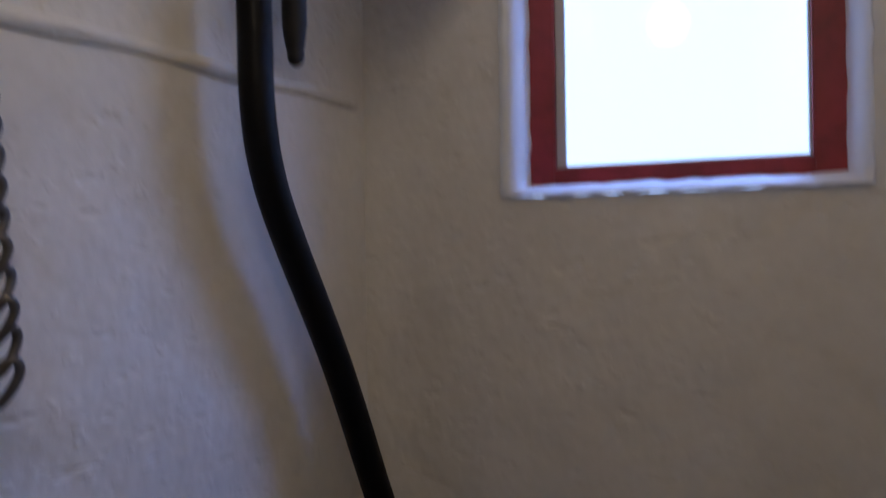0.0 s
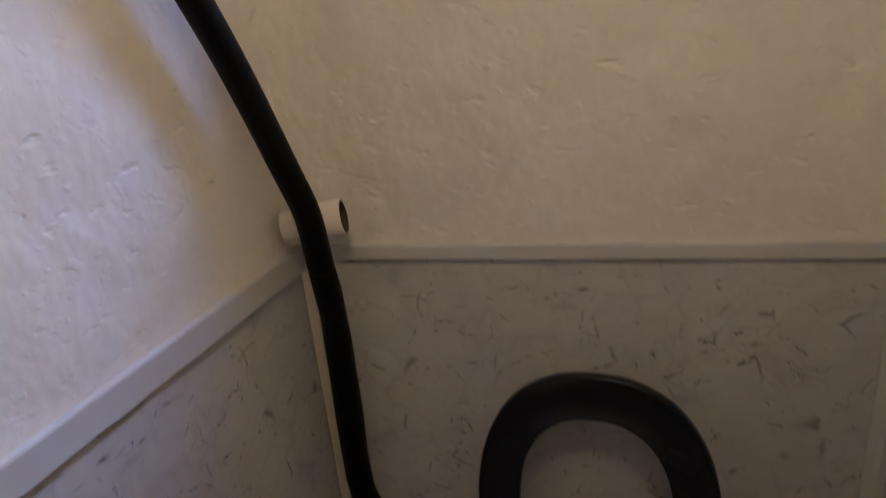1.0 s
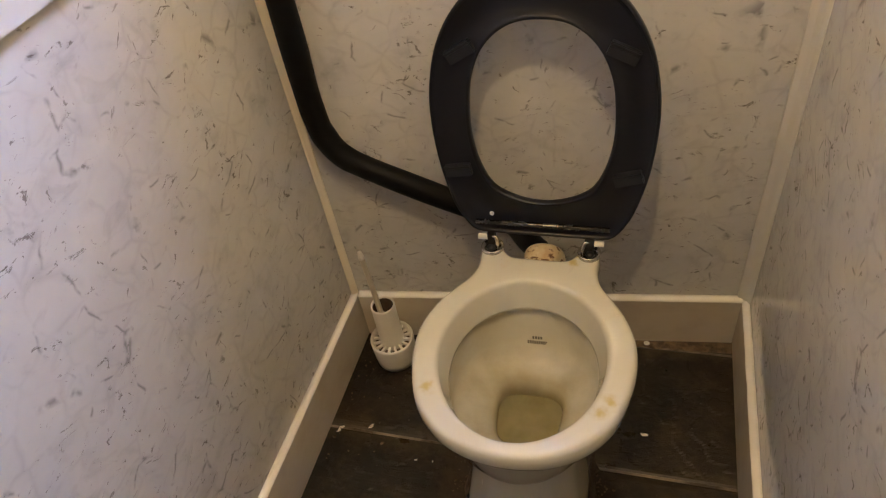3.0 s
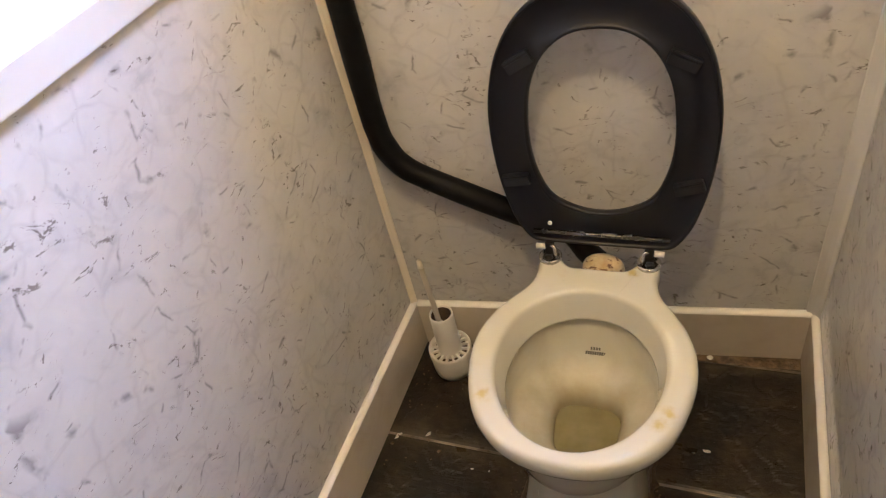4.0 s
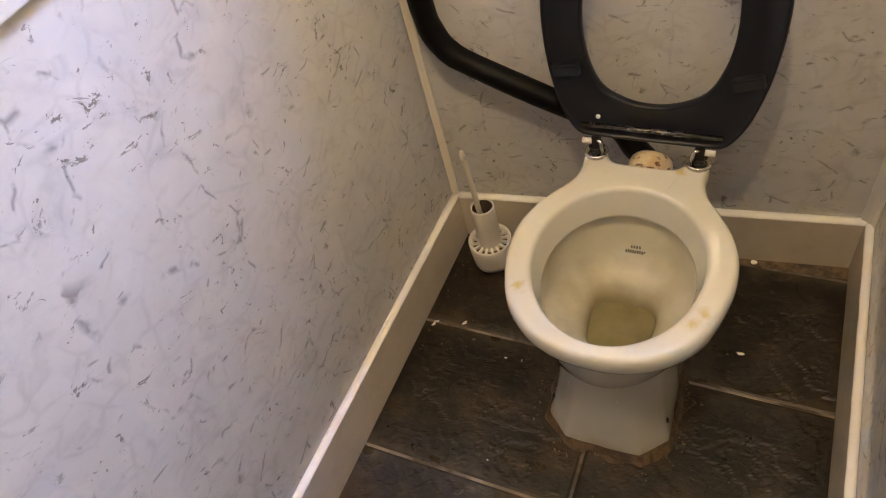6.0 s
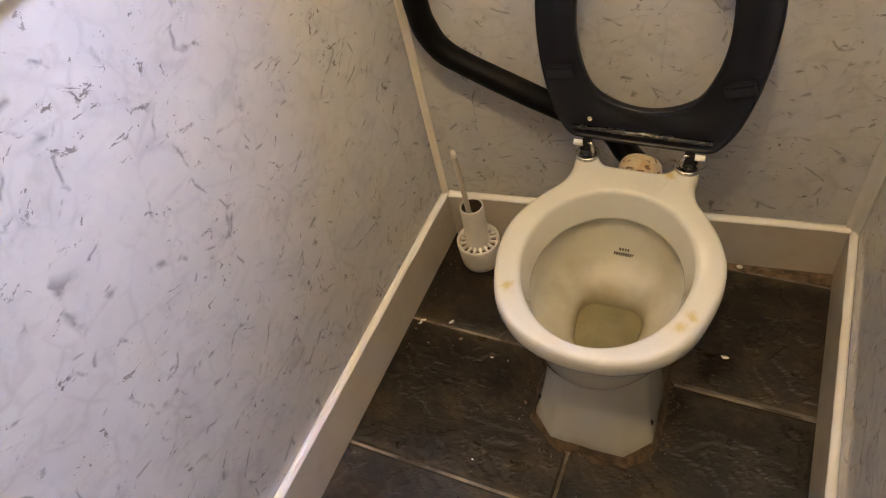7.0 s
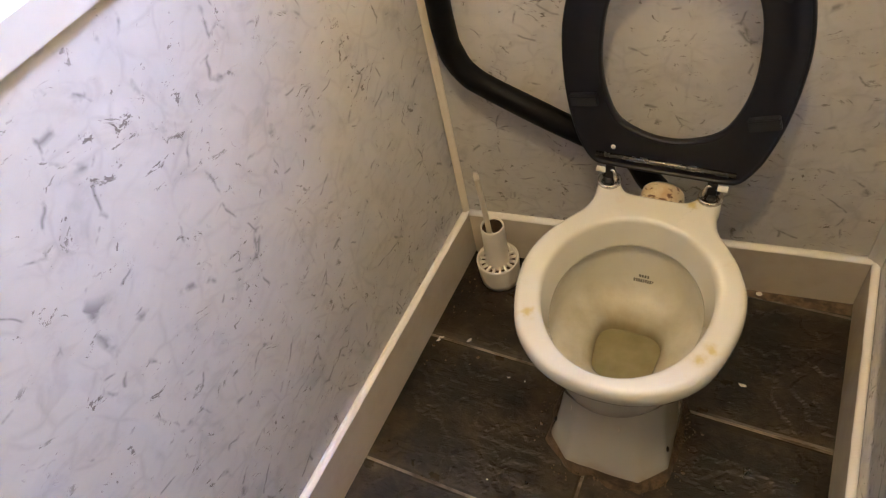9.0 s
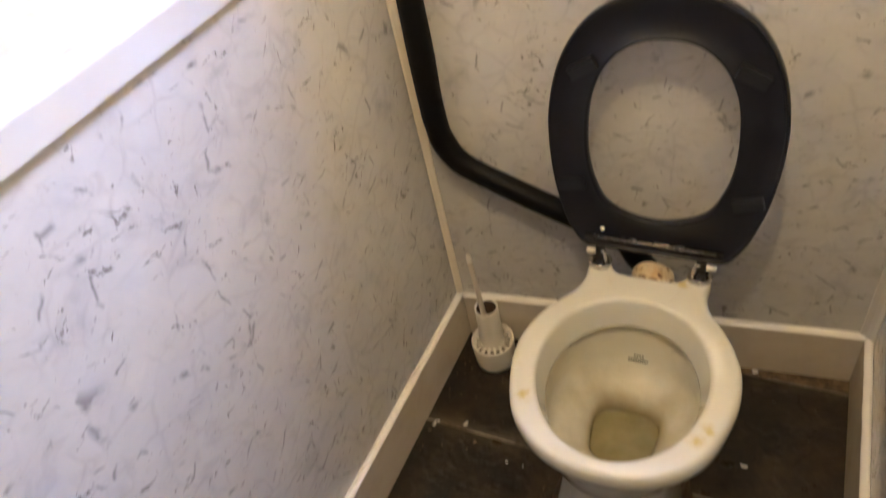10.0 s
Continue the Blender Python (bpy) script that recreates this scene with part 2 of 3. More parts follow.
def plain(name, color, rough=0.5, metal=0.0, vary=0.72, spec=0.5, uneven=0.1):
    m, nt, b = material(name, rough, metal, spec)
    v = coords(nt)
    c2 = tuple(c * vary for c in color)
    nt.links.new(mix(nt, ramp(nt, noise_tex(nt, v, 40.0, 4), [(0.35, 0.0), (0.7, 1.0)]), color, c2), b.inputs["Base Color"])
    nt.links.new(ramp(nt, noise_tex(nt, v, 70.0, 3), [(0.3, max(rough - uneven, 0.02)), (0.7, rough + uneven)]), b.inputs["Roughness"])
    return m


def rust_material():
    """Cream china tinged orange, with dark brown burnt-looking patches."""
    m, nt, b = material("rusty_china", 0.3)
    v = coords(nt)
    wash = ramp(nt, noise_tex(nt, v, 26.0, 4, 0.6), [(0.38, 0.0), (0.66, 1.0)])
    col = mix(nt, math_node(nt, "MULTIPLY", wash, 0.75), (0.60, 0.52, 0.33), (0.42, 0.24, 0.08))
    lines = ramp(nt, noise_tex(nt, coords(nt, (1, 2.6, 2.6)), 40.0, 5, 0.65, 0.3), [(0.545, 0.0), (0.61, 1.0)])
    col = mix(nt, math_node(nt, "MULTIPLY", lines, 0.9), col, (0.10, 0.035, 0.012))
    nt.links.new(col, b.inputs["Base Color"])
    return m


PLASTER = plaster_material()
PANEL = panel_material()
TRIM = plastic_material("white_trim", (0.58, 0.575, 0.56), 0.35, (0.62, 0.52, 0.36))
TRIM_CREAM = plastic_material("cream_trim", (0.80, 0.75, 0.64), 0.35, (0.58, 0.47, 0.30))
SKIRT = plastic_material("skirting_paint", (0.62, 0.56, 0.47), 0.24, (0.42, 0.33, 0.21), 0.35)
TILE = tile_material()
GROUT = stained("dirty_grout", (0.33, 0.28, 0.215), (0.055, 0.040, 0.025), 7, 0.42, 0.60, 0.9)
CHINA = ceramic_material()
BOWL = bowl_material()
SEAL = stained("brown_sealant", (0.17, 0.115, 0.06), (0.05, 0.032, 0.018), 42, 0.38, 0.62, 0.75, 0.95, 0.006)
SEAT = plain("black_plastic", (0.0080, 0.0086, 0.0140), 0.36, vary=0.97, spec=0.38, uneven=0.01)
# seat black made lighter, the buffers' highlights put into the colour
BUFFER = plain("highlit_black_plastic", (0.014, 0.015, 0.020), 0.36, vary=0.95, spec=0.5, uneven=0.01)
PIPE = plain("black_pipe", (0.0022, 0.0022, 0.0025), 0.5, vary=0.9, spec=0.18)
IRON = plain("black_iron", (0.010, 0.009, 0.009), 0.5)
CHROME = plain("worn_chrome", (0.62, 0.60, 0.56), 0.18, 1.0)
# sealant white that also carries the bright light on the skirting's top edge
BEAD = plastic_material("lit_edge_white", (0.84, 0.82, 0.77), 0.18, (0.66, 0.58, 0.44), 0.25)
HANDLE = plastic_material("cream_plastic", (0.66, 0.61, 0.52), 0.35, (0.50, 0.42, 0.30))
GUNMETAL = plain("dark_polished_metal", (0.16, 0.155, 0.15), 0.24, 0.9)
STEEL = plain("dull_steel", (0.16, 0.15, 0.14), 0.4, 0.8)
WHITE = plastic_material("white_plastic", (0.80, 0.77, 0.70), 0.35, (0.60, 0.52, 0.38))
RUST = rust_material()
INSIDE_DARK = plain("brown_inside", (0.10, 0.065, 0.04), 0.7)
RED = stained("red_paint", (0.30, 0.030, 0.035), (0.16, 0.02, 0.02), 20, 0.4, 0.7, 0.4)
INK = plain("grey_print", (0.16, 0.15, 0.12), 0.6)
REVEAL = plastic_material("white_gloss_paint", (0.86, 0.86, 0.86), 0.4, (0.7, 0.7, 0.68))
# dark brown for the unseen front wall, kept low to cut bounced light
UNSEEN_DARK = stained("unseen_dark_brown", (0.07, 0.045, 0.03), (0.04, 0.027, 0.018), 6, 0.35, 0.7, 0.6)
CREAMPIPE = plastic_material("painted_tube", (0.76, 0.70, 0.60), 0.55, (0.55, 0.45, 0.32))


def water_material():
    m, nt, b = material("stale_water", 0.03)
    nt.links.new(ramp(nt, noise_tex(nt, coords(nt), 20, 3), [(0.3, (0.17, 0.15, 0.06)), (0.7, (0.24, 0.21, 0.10))]), b.inputs["Base Color"])
    return m


def glass_material():
    m, nt, b = material("window_glass", 0.02)
    b.inputs["Transmission Weight"].default_value = 1.0
    b.inputs["IOR"].default_value = 1.45
    return m


WATER = water_material()
GLASS = glass_material()

# ---- mesh helpers ----


def finish(bm, name, mat, smooth=False, bevel=0.0):
    if bevel:
        bmesh.ops.bevel(bm, geom=list(bm.edges), offset=bevel, segments=2, affect="EDGES", clamp_overlap=True)
    bmesh.ops.recalc_face_normals(bm, faces=list(bm.faces))
    me = bpy.data.meshes.new(name)
    for f in bm.faces:
        f.smooth = smooth
    bm.to_mesh(me)
    bm.free()
    me.materials.append(mat)
    return me


def part(name, bm, mat, parent=None, label="", smooth=False, bevel=0.0, m=None):
    ob = new(name, finish(bm, name, mat, smooth, bevel))
    if parent is not None:
        ob.parent = parent
    if m is not None:
        ob.matrix_basis = m
    if label:
        ob["label"] = label
    return ob


def empty(name, m, label, category, group="", kind=""):
    ob = new(name)
    ob.empty_display_size = 0.05
    ob.matrix_basis = m
    return tagged(ob, label, category, group, kind)


def box(bm, x0, x1, y0, y1, z0, z1):
    return bmesh.ops.create_cube(bm, size=1.0, matrix=Matrix.LocRotScale(
        ((x0 + x1) / 2, (y0 + y1) / 2, (z0 + z1) / 2), None, (abs(x1 - x0), abs(y1 - y0), abs(z1 - z0))))


def loft(bm, loops, cap0=False, cap1=False):
    rows = [[bm.verts.new(p) for p in lp] for lp in loops]
    n = len(rows[0])
    for a, b in zip(rows, rows[1:]):
        for i in range(n):
            bm.faces.new((a[i], a[(i + 1) % n], b[(i + 1) % n], b[i]))
    if cap0:
        bm.faces.new(rows[0])
    if cap1:
        bm.faces.new(rows[-1])
    return rows


def smooth_path(pts, steps=8, closed=False):
    """Catmull-Rom through the points."""
    P = [Vector(p) for p in pts]
    n = len(P)
    out = []
    rng = range(n) if closed else range(n - 1)
    for i in rng:
        if closed:
            a, b, c, d = P[i - 1], P[i], P[(i + 1) % n], P[(i + 2) % n]
        else:
            a, b, c, d = P[max(i - 1, 0)], P[i], P[i + 1], P[min(i + 2, n - 1)]
        for k in range(steps):
            t = k / steps
            out.append(0.5 * (2 * b + (c - a) * t + (2 * a - 5 * b + 4 * c - d) * t * t + (3 * b - a - 3 * c + d) * t ** 3))
    if not closed:
        out.append(P[-1])
    return out


def tube(bm, path, radius, seg=20, caps=True):
    """A round tube along the path; radius is a number or a function of 0..1."""
    path = [Vector(p) for p in path]
    side = None
    loops = []
    for i, p in enumerate(path):
        d = (path[min(i + 1, len(path) - 1)] - path[max(i - 1, 0)]).normalized()
        if side is None:
            side = d.orthogonal().normalized()
        side = (side - d * side.dot(d)).normalized()
        up = d.cross(side)
        r = radius(i / (len(path) - 1)) if callable(radius) else radius
        loops.append([p + r * (math.cos(k * 2 * math.pi / seg) * side + math.sin(k * 2 * math.pi / seg) * up) for k in range(seg)])
    loft(bm, loops, caps, caps)


def lathe(bm, profile, seg=32, cap0=False, cap1=False):
    loft(bm, [[(r * math.cos(k * 2 * math.pi / seg), r * math.sin(k * 2 * math.pi / seg), z) for k in range(seg)] for r, z in profile], cap0, cap1)


# ---- the room ----
LEFT_TURN, RIGHT_TURN, WIDTH = radians(-7.36), radians(-6.76), 0.837
DEPTH, HIGH, TOP = 1.45, 2.40, 1.042


def wall_frame(origin, turn):
    """x runs along a side wall towards the door, y is inward for the left wall and outward for the right, z is up."""
    s = Vector((math.sin(turn), -math.cos(turn), 0))
    y = Vector((0, 0, 1)).cross(s)
    m = Matrix.Identity(4)
    for i in range(3):
        m[i][0], m[i][1], m[i][3] = s[i], y[i], origin[i]
    return m


FRAMES = {"left": (wall_frame((0, 0, 0), LEFT_TURN), 1), "right": (wall_frame((WIDTH, 0, 0), RIGHT_TURN), -1), "back": (Matrix.Identity(4), -1)}


def slab(bm, side, x0, x1, d0, d1, z0, z1):
    """A box on a wall; d is metres into the room from the panel's face."""
    s = FRAMES[side][1]
    box(bm, x0, x1, min(s * d0, s * d1), max(s * d0, s * d1), z0, z1)


def on_wall(name, side, boxes, mat, parent=None, bevel=0.0, label=""):
    bm = bmesh.new()
    for b in boxes:
        slab(bm, side, *b)
    return part(name, bm, mat, parent, label, bevel=bevel, m=None if parent else FRAMES[side][0])


WX0, WX1, WZ0, WZ1 = 0.215, 0.646, 1.541, 2.06
wall_left = tagged(on_wall("wall_left", "left", [(-0.15, DEPTH + 0.1, -0.125, -0.005, -0.05, HIGH)], PLASTER),
                   "rough off-white painted plaster wall above marble-effect panelling", "wall", kind="structure")
wall_right = tagged(on_wall("wall_right", "right", [(-0.15, DEPTH + 0.1, -0.125, -0.005, -0.05, HIGH)], PLASTER),
                    "off-white painted plaster wall above marble-effect panelling", "wall", kind="structure")
wall_back = tagged(on_wall("wall_back", "back", [
    (-0.02, WX0, -0.15, -0.005, -0.05, HIGH), (WX1, WIDTH + 0.02, -0.15, -0.005, -0.05, HIGH),
    (WX0, WX1, -0.15, -0.005, -0.05, WZ0), (WX0, WX1, -0.15, -0.005, WZ1, HIGH)], PLASTER),
    "off-white painted plaster wall with a small red-framed window", "wall", kind="structure")


def room_slab(y0, y1, z0, z1, out=0.124):
    """A slab between two lines across the room, as wide as the room with its walls."""
    bm = bmesh.new()
    pts = [(y * -math.tan(LEFT_TURN) - out, y) for y in (y0, y1)] + [(WIDTH + y * -math.tan(RIGHT_TURN) + out, y) for y in (y1, y0)]
    loft(bm, [[(x, y, z) for x, y in pts] for z in (z0, z1)], True, True)
    return bm


# unseen wall added behind the camera, dark so that little light bounces back
bm = room_slab(-DEPTH - 0.10, -DEPTH, -0.05, HIGH - 0.001, 0.0)
tagged(part("wall_front", bm, UNSEEN_DARK), "unseen plain wall closing the room, dark to cut bounced light", "wall", kind="structure")
bm = room_slab(-DEPTH - 0.1, 0.125, HIGH, HIGH + 0.08)
tagged(part("ceiling", bm, PLASTER), "plain off-white ceiling", "ceiling", kind="structure")

# marble-effect panels with their capping strips and corner strips
for side, wall, x0, x1 in (("left", wall_left, 0.0, DEPTH), ("right", wall_right, 0.0, DEPTH), ("back", wall_back, 0.0, WIDTH)):
    on_wall("wall_panel", side, [(x0, x1, -0.0049, 0.0, 0.0, TOP - 0.01)], PANEL, wall, label="pale grey marble-effect wall panel")
    on_wall("capping_strip", side, [(x0 + 0.006, x1 - (0.006 if side == "back" else 0.0), -0.0045, 0.008, TOP - (0.039 if side == "left" else 0.022), TOP)], TRIM, wall, 0.0015, "white plastic capping strip")


def corner_strip(x, y, mat, parent, wide):
    """A small hollow quarter-round strip in the corner."""
    bm = bmesh.new()
    prof = [(0, 0), (wide, 0), (wide * 0.96, -0.004), (wide * 0.6, -0.008), (0.008, -abs(wide) * 0.6), (0.004, -abs(wide) * 0.96), (0, -abs(wide))]
    if wide < 0:
        prof = [(0, 0), (wide, 0), (wide * 0.96, -0.004), (wide * 0.6, -0.008), (-0.008, wide * 0.6), (-0.004, wide * 0.96), (0, wide)]
    loft(bm, [[(x + a, y + b, z) for a, b in prof] for z in (0.12, TOP - 0.02)], True, True)
    return part("corner_strip", bm, mat, parent, "cream plastic corner strip")


corner_strip(0.0005, -0.0005, TRIM_CREAM, wall_back, 0.012)
corner_strip(WIDTH - 0.0005, -0.0005, TRIM, wall_back, -0.024)

# skirting boards
SK = 0.138
for name, side, x0, x1 in (("baseboard_left", "left", 0.0, DEPTH), ("baseboard_right", "right", 0.0, DEPTH), ("baseboard_back", "back", 0.013, WIDTH - 0.013)):
    ob = on_wall(name, side, [(x0, x1, 0.0005, 0.014, 0.0, SK)], SKIRT, bevel=0.0035)
    tagged(ob, "cream-white plastic skirting board, grubby along the floor", "baseboard", kind="structure")
    bm = bmesh.new()
    sgn = FRAMES[side][1]
    n = 60
    loops = []
    for k in range(n + 1):
        x = x0 + 0.002 + (x1 - x0 - 0.004) * k / n
        w = 0.0125 + 0.0012 * noise.noise(Vector((x * 25, 0, 5)))
        loops.append([(x, sgn * 0.0006, SK - 0.001), (x, sgn * 0.0006, SK + 0.0045), (x, sgn * w * 0.55, SK + 0.0030), (x, sgn * w, SK + 0.0006), (x, sgn * (w + 0.0022), SK - 0.0022), (x, sgn * (w + 0.0016), SK - 0.0040)])
    loft(bm, loops, True, True)
    # bead added so the board's lit top edge is painted brighter than its face
    part("lit_edge_bead", bm, BEAD, ob, "glossy white sealant bead, whitened as the lit top edge", smooth=True)

# floor: grout bed and slate tiles
bm = room_slab(-DEPTH - 0.1, 0.125, -0.06, -0.0025, 0.02)
floor = tagged(part("floor", bm, GROUT), "dark slate-effect tiled floor with dirty grout", "floor", kind="structure")

# ---- window ----
window = empty("window_1", pose((WX0 + WX1) / 2, 0.0, WZ0), "small window with a red painted frame and white surround", "window", kind="structure")
HW, HH = (WX1 - WX0) / 2, WZ1 - WZ0


def frame_boxes(bm, hw, z0, z1, w_left, w_right, w_bot, w_top, y0, y1):
    box(bm, -hw, -hw + w_left, y0, y1, z0, z1)
    box(bm, hw - w_right, hw, y0, y1, z0, z1)
    box(bm, -hw + w_left, hw - w_right, y0, y1, z0, z0 + w_bot)
    box(bm, -hw + w_left, hw - w_right, y0, y1, z1 - w_top, z1)


bm = bmesh.new()


def rect_loop(x0, x1, z0, z1, y, n=24, wob=0.0):
    pts = []
    for (ax_, az), (bx, bz) in (((x0, z0), (x1, z0)), ((x1, z0), (x1, z1)), ((x1, z1), (x0, z1)), ((x0, z1), (x0, z0))):
        for k in range(n):
            p = Vector((ax_ + (bx - ax_) * k / n, y, az + (bz - az) * k / n))
            d = noise.noise_vector(p * 45) * wob
            pts.append(p + Vector((d.x, 0, d.z)))
    return pts


# splayed painted reveal with ragged edges, then the red frame, bead and glass
loft(bm, [rect_loop(-HW - 0.012, HW, 0.0, HH, -0.003, wob=0.003), rect_loop(-HW - 0.009, HW - 0.001, 0.001, HH - 0.001, -0.006, wob=0.003), rect_loop(-HW + 0.003, HW - 0.003, 0.003, HH - 0.003, -0.006, wob=0.004),
          rect_loop(-HW + 0.0175, HW - 0.0155, 0.0195, HH - 0.02, 0.055, wob=0.004), rect_loop(-HW + 0.019, HW - 0.017, 0.021, HH - 0.02, 0.062, wob=0.004)])
part("surround", bm, REVEAL, window, "splayed uneven white painted surround", smooth=True)
bm = bmesh.new()
frame_boxes(bm, HW - 0.011, 0.0128, HH - 0.012, 0.0414, 0.0424, 0.030, 0.035, 0.057, 0.084)
part("window_frame", bm, RED, window, "dark red painted wooden frame", bevel=0.002)
bm = bmesh.new()
frame_boxes(bm, HW - 0.0528, 0.0432, HH - 0.0475, 0.013, 0.003, 0.003, 0.008, 0.068, 0.083)
part("glazing_bead", bm, TRIM, window, "white glazing bead", bevel=0.001)
bm = bmesh.new()
box(bm, -HW + 0.0545, HW - 0.0545, 0.078, 0.081, 0.0438, HH - 0.05)
glass = part("pane", bm, GLASS, window, "clear window pane")
glass.visible_shadow = False

# pale overcast sky outside the window
bm = bmesh.new()
bmesh.ops.create_grid(bm, x_segments=1, y_segments=1, size=6, matrix=pose(0.4, 5.0, 3.0, 90))
skym, snt, sb = material("overcast_sky", 1.0)
sb.inputs["Emission Color"].default_value = (0.93, 0.97, 1.0, 1)
sb.inputs["Emission Strength"].default_value = 13.0
tagged(part("backdrop", bm, skym), "pale overcast sky seen through the window", "sky", kind="structure")

# raised run of plaster over a buried pipe on the side wall
bm = bmesh.new()
pts = [(0.02 + 0.1 * i, -0.006, 1.682 - 0.0035 * i + 0.002 * math.sin(i * 2.1)) for i in range(14)]
tube(bm, smooth_path(pts, 4), lambda t: 0.0085 + 0.0015 * math.sin(t * 40), 14)
ob = part("plaster_ridge", bm, PLASTER, None, smooth=True, m=FRAMES["left"][0])
tagged(ob, "uneven painted plaster ridge along the side wall", "trim", kind="structure")

# ---- flush pipe, spacer and bracket ----
pipe = empty("flush_pipe", pose(0.050, -0.036, 0.0), "black flush pipe running down the wall corner to the toilet pan", "pipe")
O = Vector((0.050, -0.036, 0.0))
upper = [(0.008, -0.286, 1.905), (0.008, -0.286, 1.80), (0.0085, -0.2855, 1.70), (0.0088, -0.283, 1.63), (0.010, -0.270, 1.565), (0.0145, -0.240, 1.495),
         (0.030, -0.155, 1.335), (0.0500, -0.100, 1.183), (0.0595, -0.084, 1.125), (0.0625, -0.079, 1.079), (0.0620, -0.071, 1.034)]
lower = [(0.0620, -0.071, 1.034), (0.0600, -0.055, 0.973), (0.0545, -0.040, 0.905), (0.052, -0.036, 0.80), (0.0495, -0.035, 0.68), (0.0515, -0.035, 0.625), (0.058, -0.035, 0.587), (0.078, -0.035, 0.548), (0.118, -0.035, 0.517),
         (0.24, -0.036, 0.4495), (0.33, -0.039, 0.408), (0.366, -0.045, 0.398), (0.387, -0.057, 0.384), (0.407, -0.075, 0.368), (0.4245, -0.090, 0.360)]
bm = bmesh.new()
tube(bm, [p - O for p in smooth_path(upper, 8)], 0.0188, 24)
part("pipe", bm, PIPE, pipe, smooth=True)
bm = bmesh.new()
path = [p - O for p in smooth_path(lower, 9)]
tube(bm, path, lambda t: 0.0190 + 0.0026 * min(t * 5, 1) + 0.0007 * math.sin(t * 47) * math.sin(t * 19), 24)
part("lagged_pipe", bm, PIPE, pipe, "black taped lower pipe", smooth=True)

# hollow tube that holds the pipe off the corner
spacer = empty("spacer_tube", pose(0.040, -0.018, 1.073), "short cream painted hollow tube behind the pipe in the corner", "tube")
a, b = Vector((0.0055, -0.047, 1.087)), Vector((0.0925, -0.0325, 1.098))
ax = (b - a).normalized()
bm = bmesh.new()
side = ax.cross(Vector((0, 0, 1))).normalized()
up = side.cross(ax)


def ring(c, r, n=28):
    return [c + r * (math.cos(k * 2 * math.pi / n) * side + math.sin(k * 2 * math.pi / n) * up) - Vector((0.040, -0.018, 1.073)) for k in range(n)]


loft(bm, [ring(b - ax * 0.06, 0.0238), ring(b - ax * 0.001, 0.0238), ring(b, 0.0250), ring(b - ax * 0.001, 0.0265), ring(a + ax * 0.001, 0.0265), ring(a, 0.0238), ring(a + ax * 0.001, 0.0238), ring(a + ax * 0.03, 0.0238)], True, True)
part("tube_wall", bm, CREAMPIPE, spacer, smooth=True)
bm = bmesh.new()
loft(bm, [ring(b - ax * 0.0595, 0.0235), ring(b - ax * 0.0015, 0.0235)], True, False)
part("tube_inside", bm, INSIDE_DARK, spacer, "dark brown hollow inside", smooth=True)

bracket = empty("cistern_bracket", pose(0.005, -0.197, 1.705), "black cast-iron bracket end on the plaster wall", "bracket")
bm = bmesh.new()
tube(bm, smooth_path([(0, 0, 0), (-0.001, 0.0, 0.02), (0.0, -0.003, 0.08), (0.0, -0.006, 0.193)], 6), lambda t: 0.0075 + 0.0075 * min(t * 2.2, 1), 14)
part("arm", bm, IRON, bracket, smooth=True)
bm = bmesh.new()
bmesh.ops.create_uvsphere(bm, u_segments=16, v_segments=12, radius=0.0105, matrix=pose(0, 0, 0.0) @ Matrix.Diagonal((1, 1, 1.25, 1)))
part("knob", bm, IRON, bracket, smooth=True)

# high cistern that the pipe comes down from
cistern = empty("cistern", pose(0.0, -0.31, 1.90), "white painted high-level cistern above the flush pipe", "cistern")
bm = bmesh.new()
sec = [(-0.035, -0.25), (0.24, -0.25), (0.24, 0.25), (-0.005, 0.25)]
loft(bm, [[(x * 0.94, y * 0.97, 0.0) for x, y in sec], [(x, y, 0.03) for x, y in sec], [(x, y, 0.28) for x, y in sec]], True, True)
part("tank", bm, REVEAL, cistern, bevel=0.006)
bm = bmesh.new()
loft(bm, [[(x * 1.04, y * 1.03, z) for x, y in sec] for z in (0.2805, 0.305)], True, True)
part("lid", bm, REVEAL, cistern, bevel=0.006)

# pull chain
chain = empty("pull_chain", pose(0.019, -0.587, 1.372, 3.5, -2.0, 0), "dark twisted metal pull chain hanging beside the wall", "chain")


def link_mesh():
    bm = bmesh.new()
    pts = []
    for k in range(18):
        t = 2 * math.pi * k / 18
        pts.append((0.0065 * math.cos(t), 0.0025 * math.sin(2 * t), 0.0165 * math.sin(t)))
    n, seg = len(pts), 7
    loops = []
    for k in range(n):
        p, d = Vector(pts[k]), (Vector(pts[(k + 1) % n]) - Vector(pts[k - 1])).normalized()
        s = Vector((0, 1, 0)).cross(d).normalized()
        u = d.cross(s)
        loops.append([p + 0.0033 * (math.cos(j * 2 * math.pi / seg) * s + math.sin(j * 2 * math.pi / seg) * u) for j in range(seg)])
    loft(bm, loops + [loops[0]])
    bmesh.ops.remove_doubles(bm, verts=list(bm.verts), dist=1e-5)
    return finish(bm, "link", STEEL, True)


LINK = link_mesh()
for i in range(46):
    ln = new("link", LINK)
    ln.parent = chain
    ln.matrix_basis = pose(0.0005 * math.sin(i), 0, 0.016 + 0.0200 * i, 0, 30, 25 + 30 * (i % 2))

# ---- toilet pan ----
TOILET = pose(0.4280, -0.131, 0.0, 0, 0, -5.6)
toilet = empty("toilet", TOILET, "stained cream ceramic low-level toilet pan with raised black seat", "toilet")
RIM = 0.400

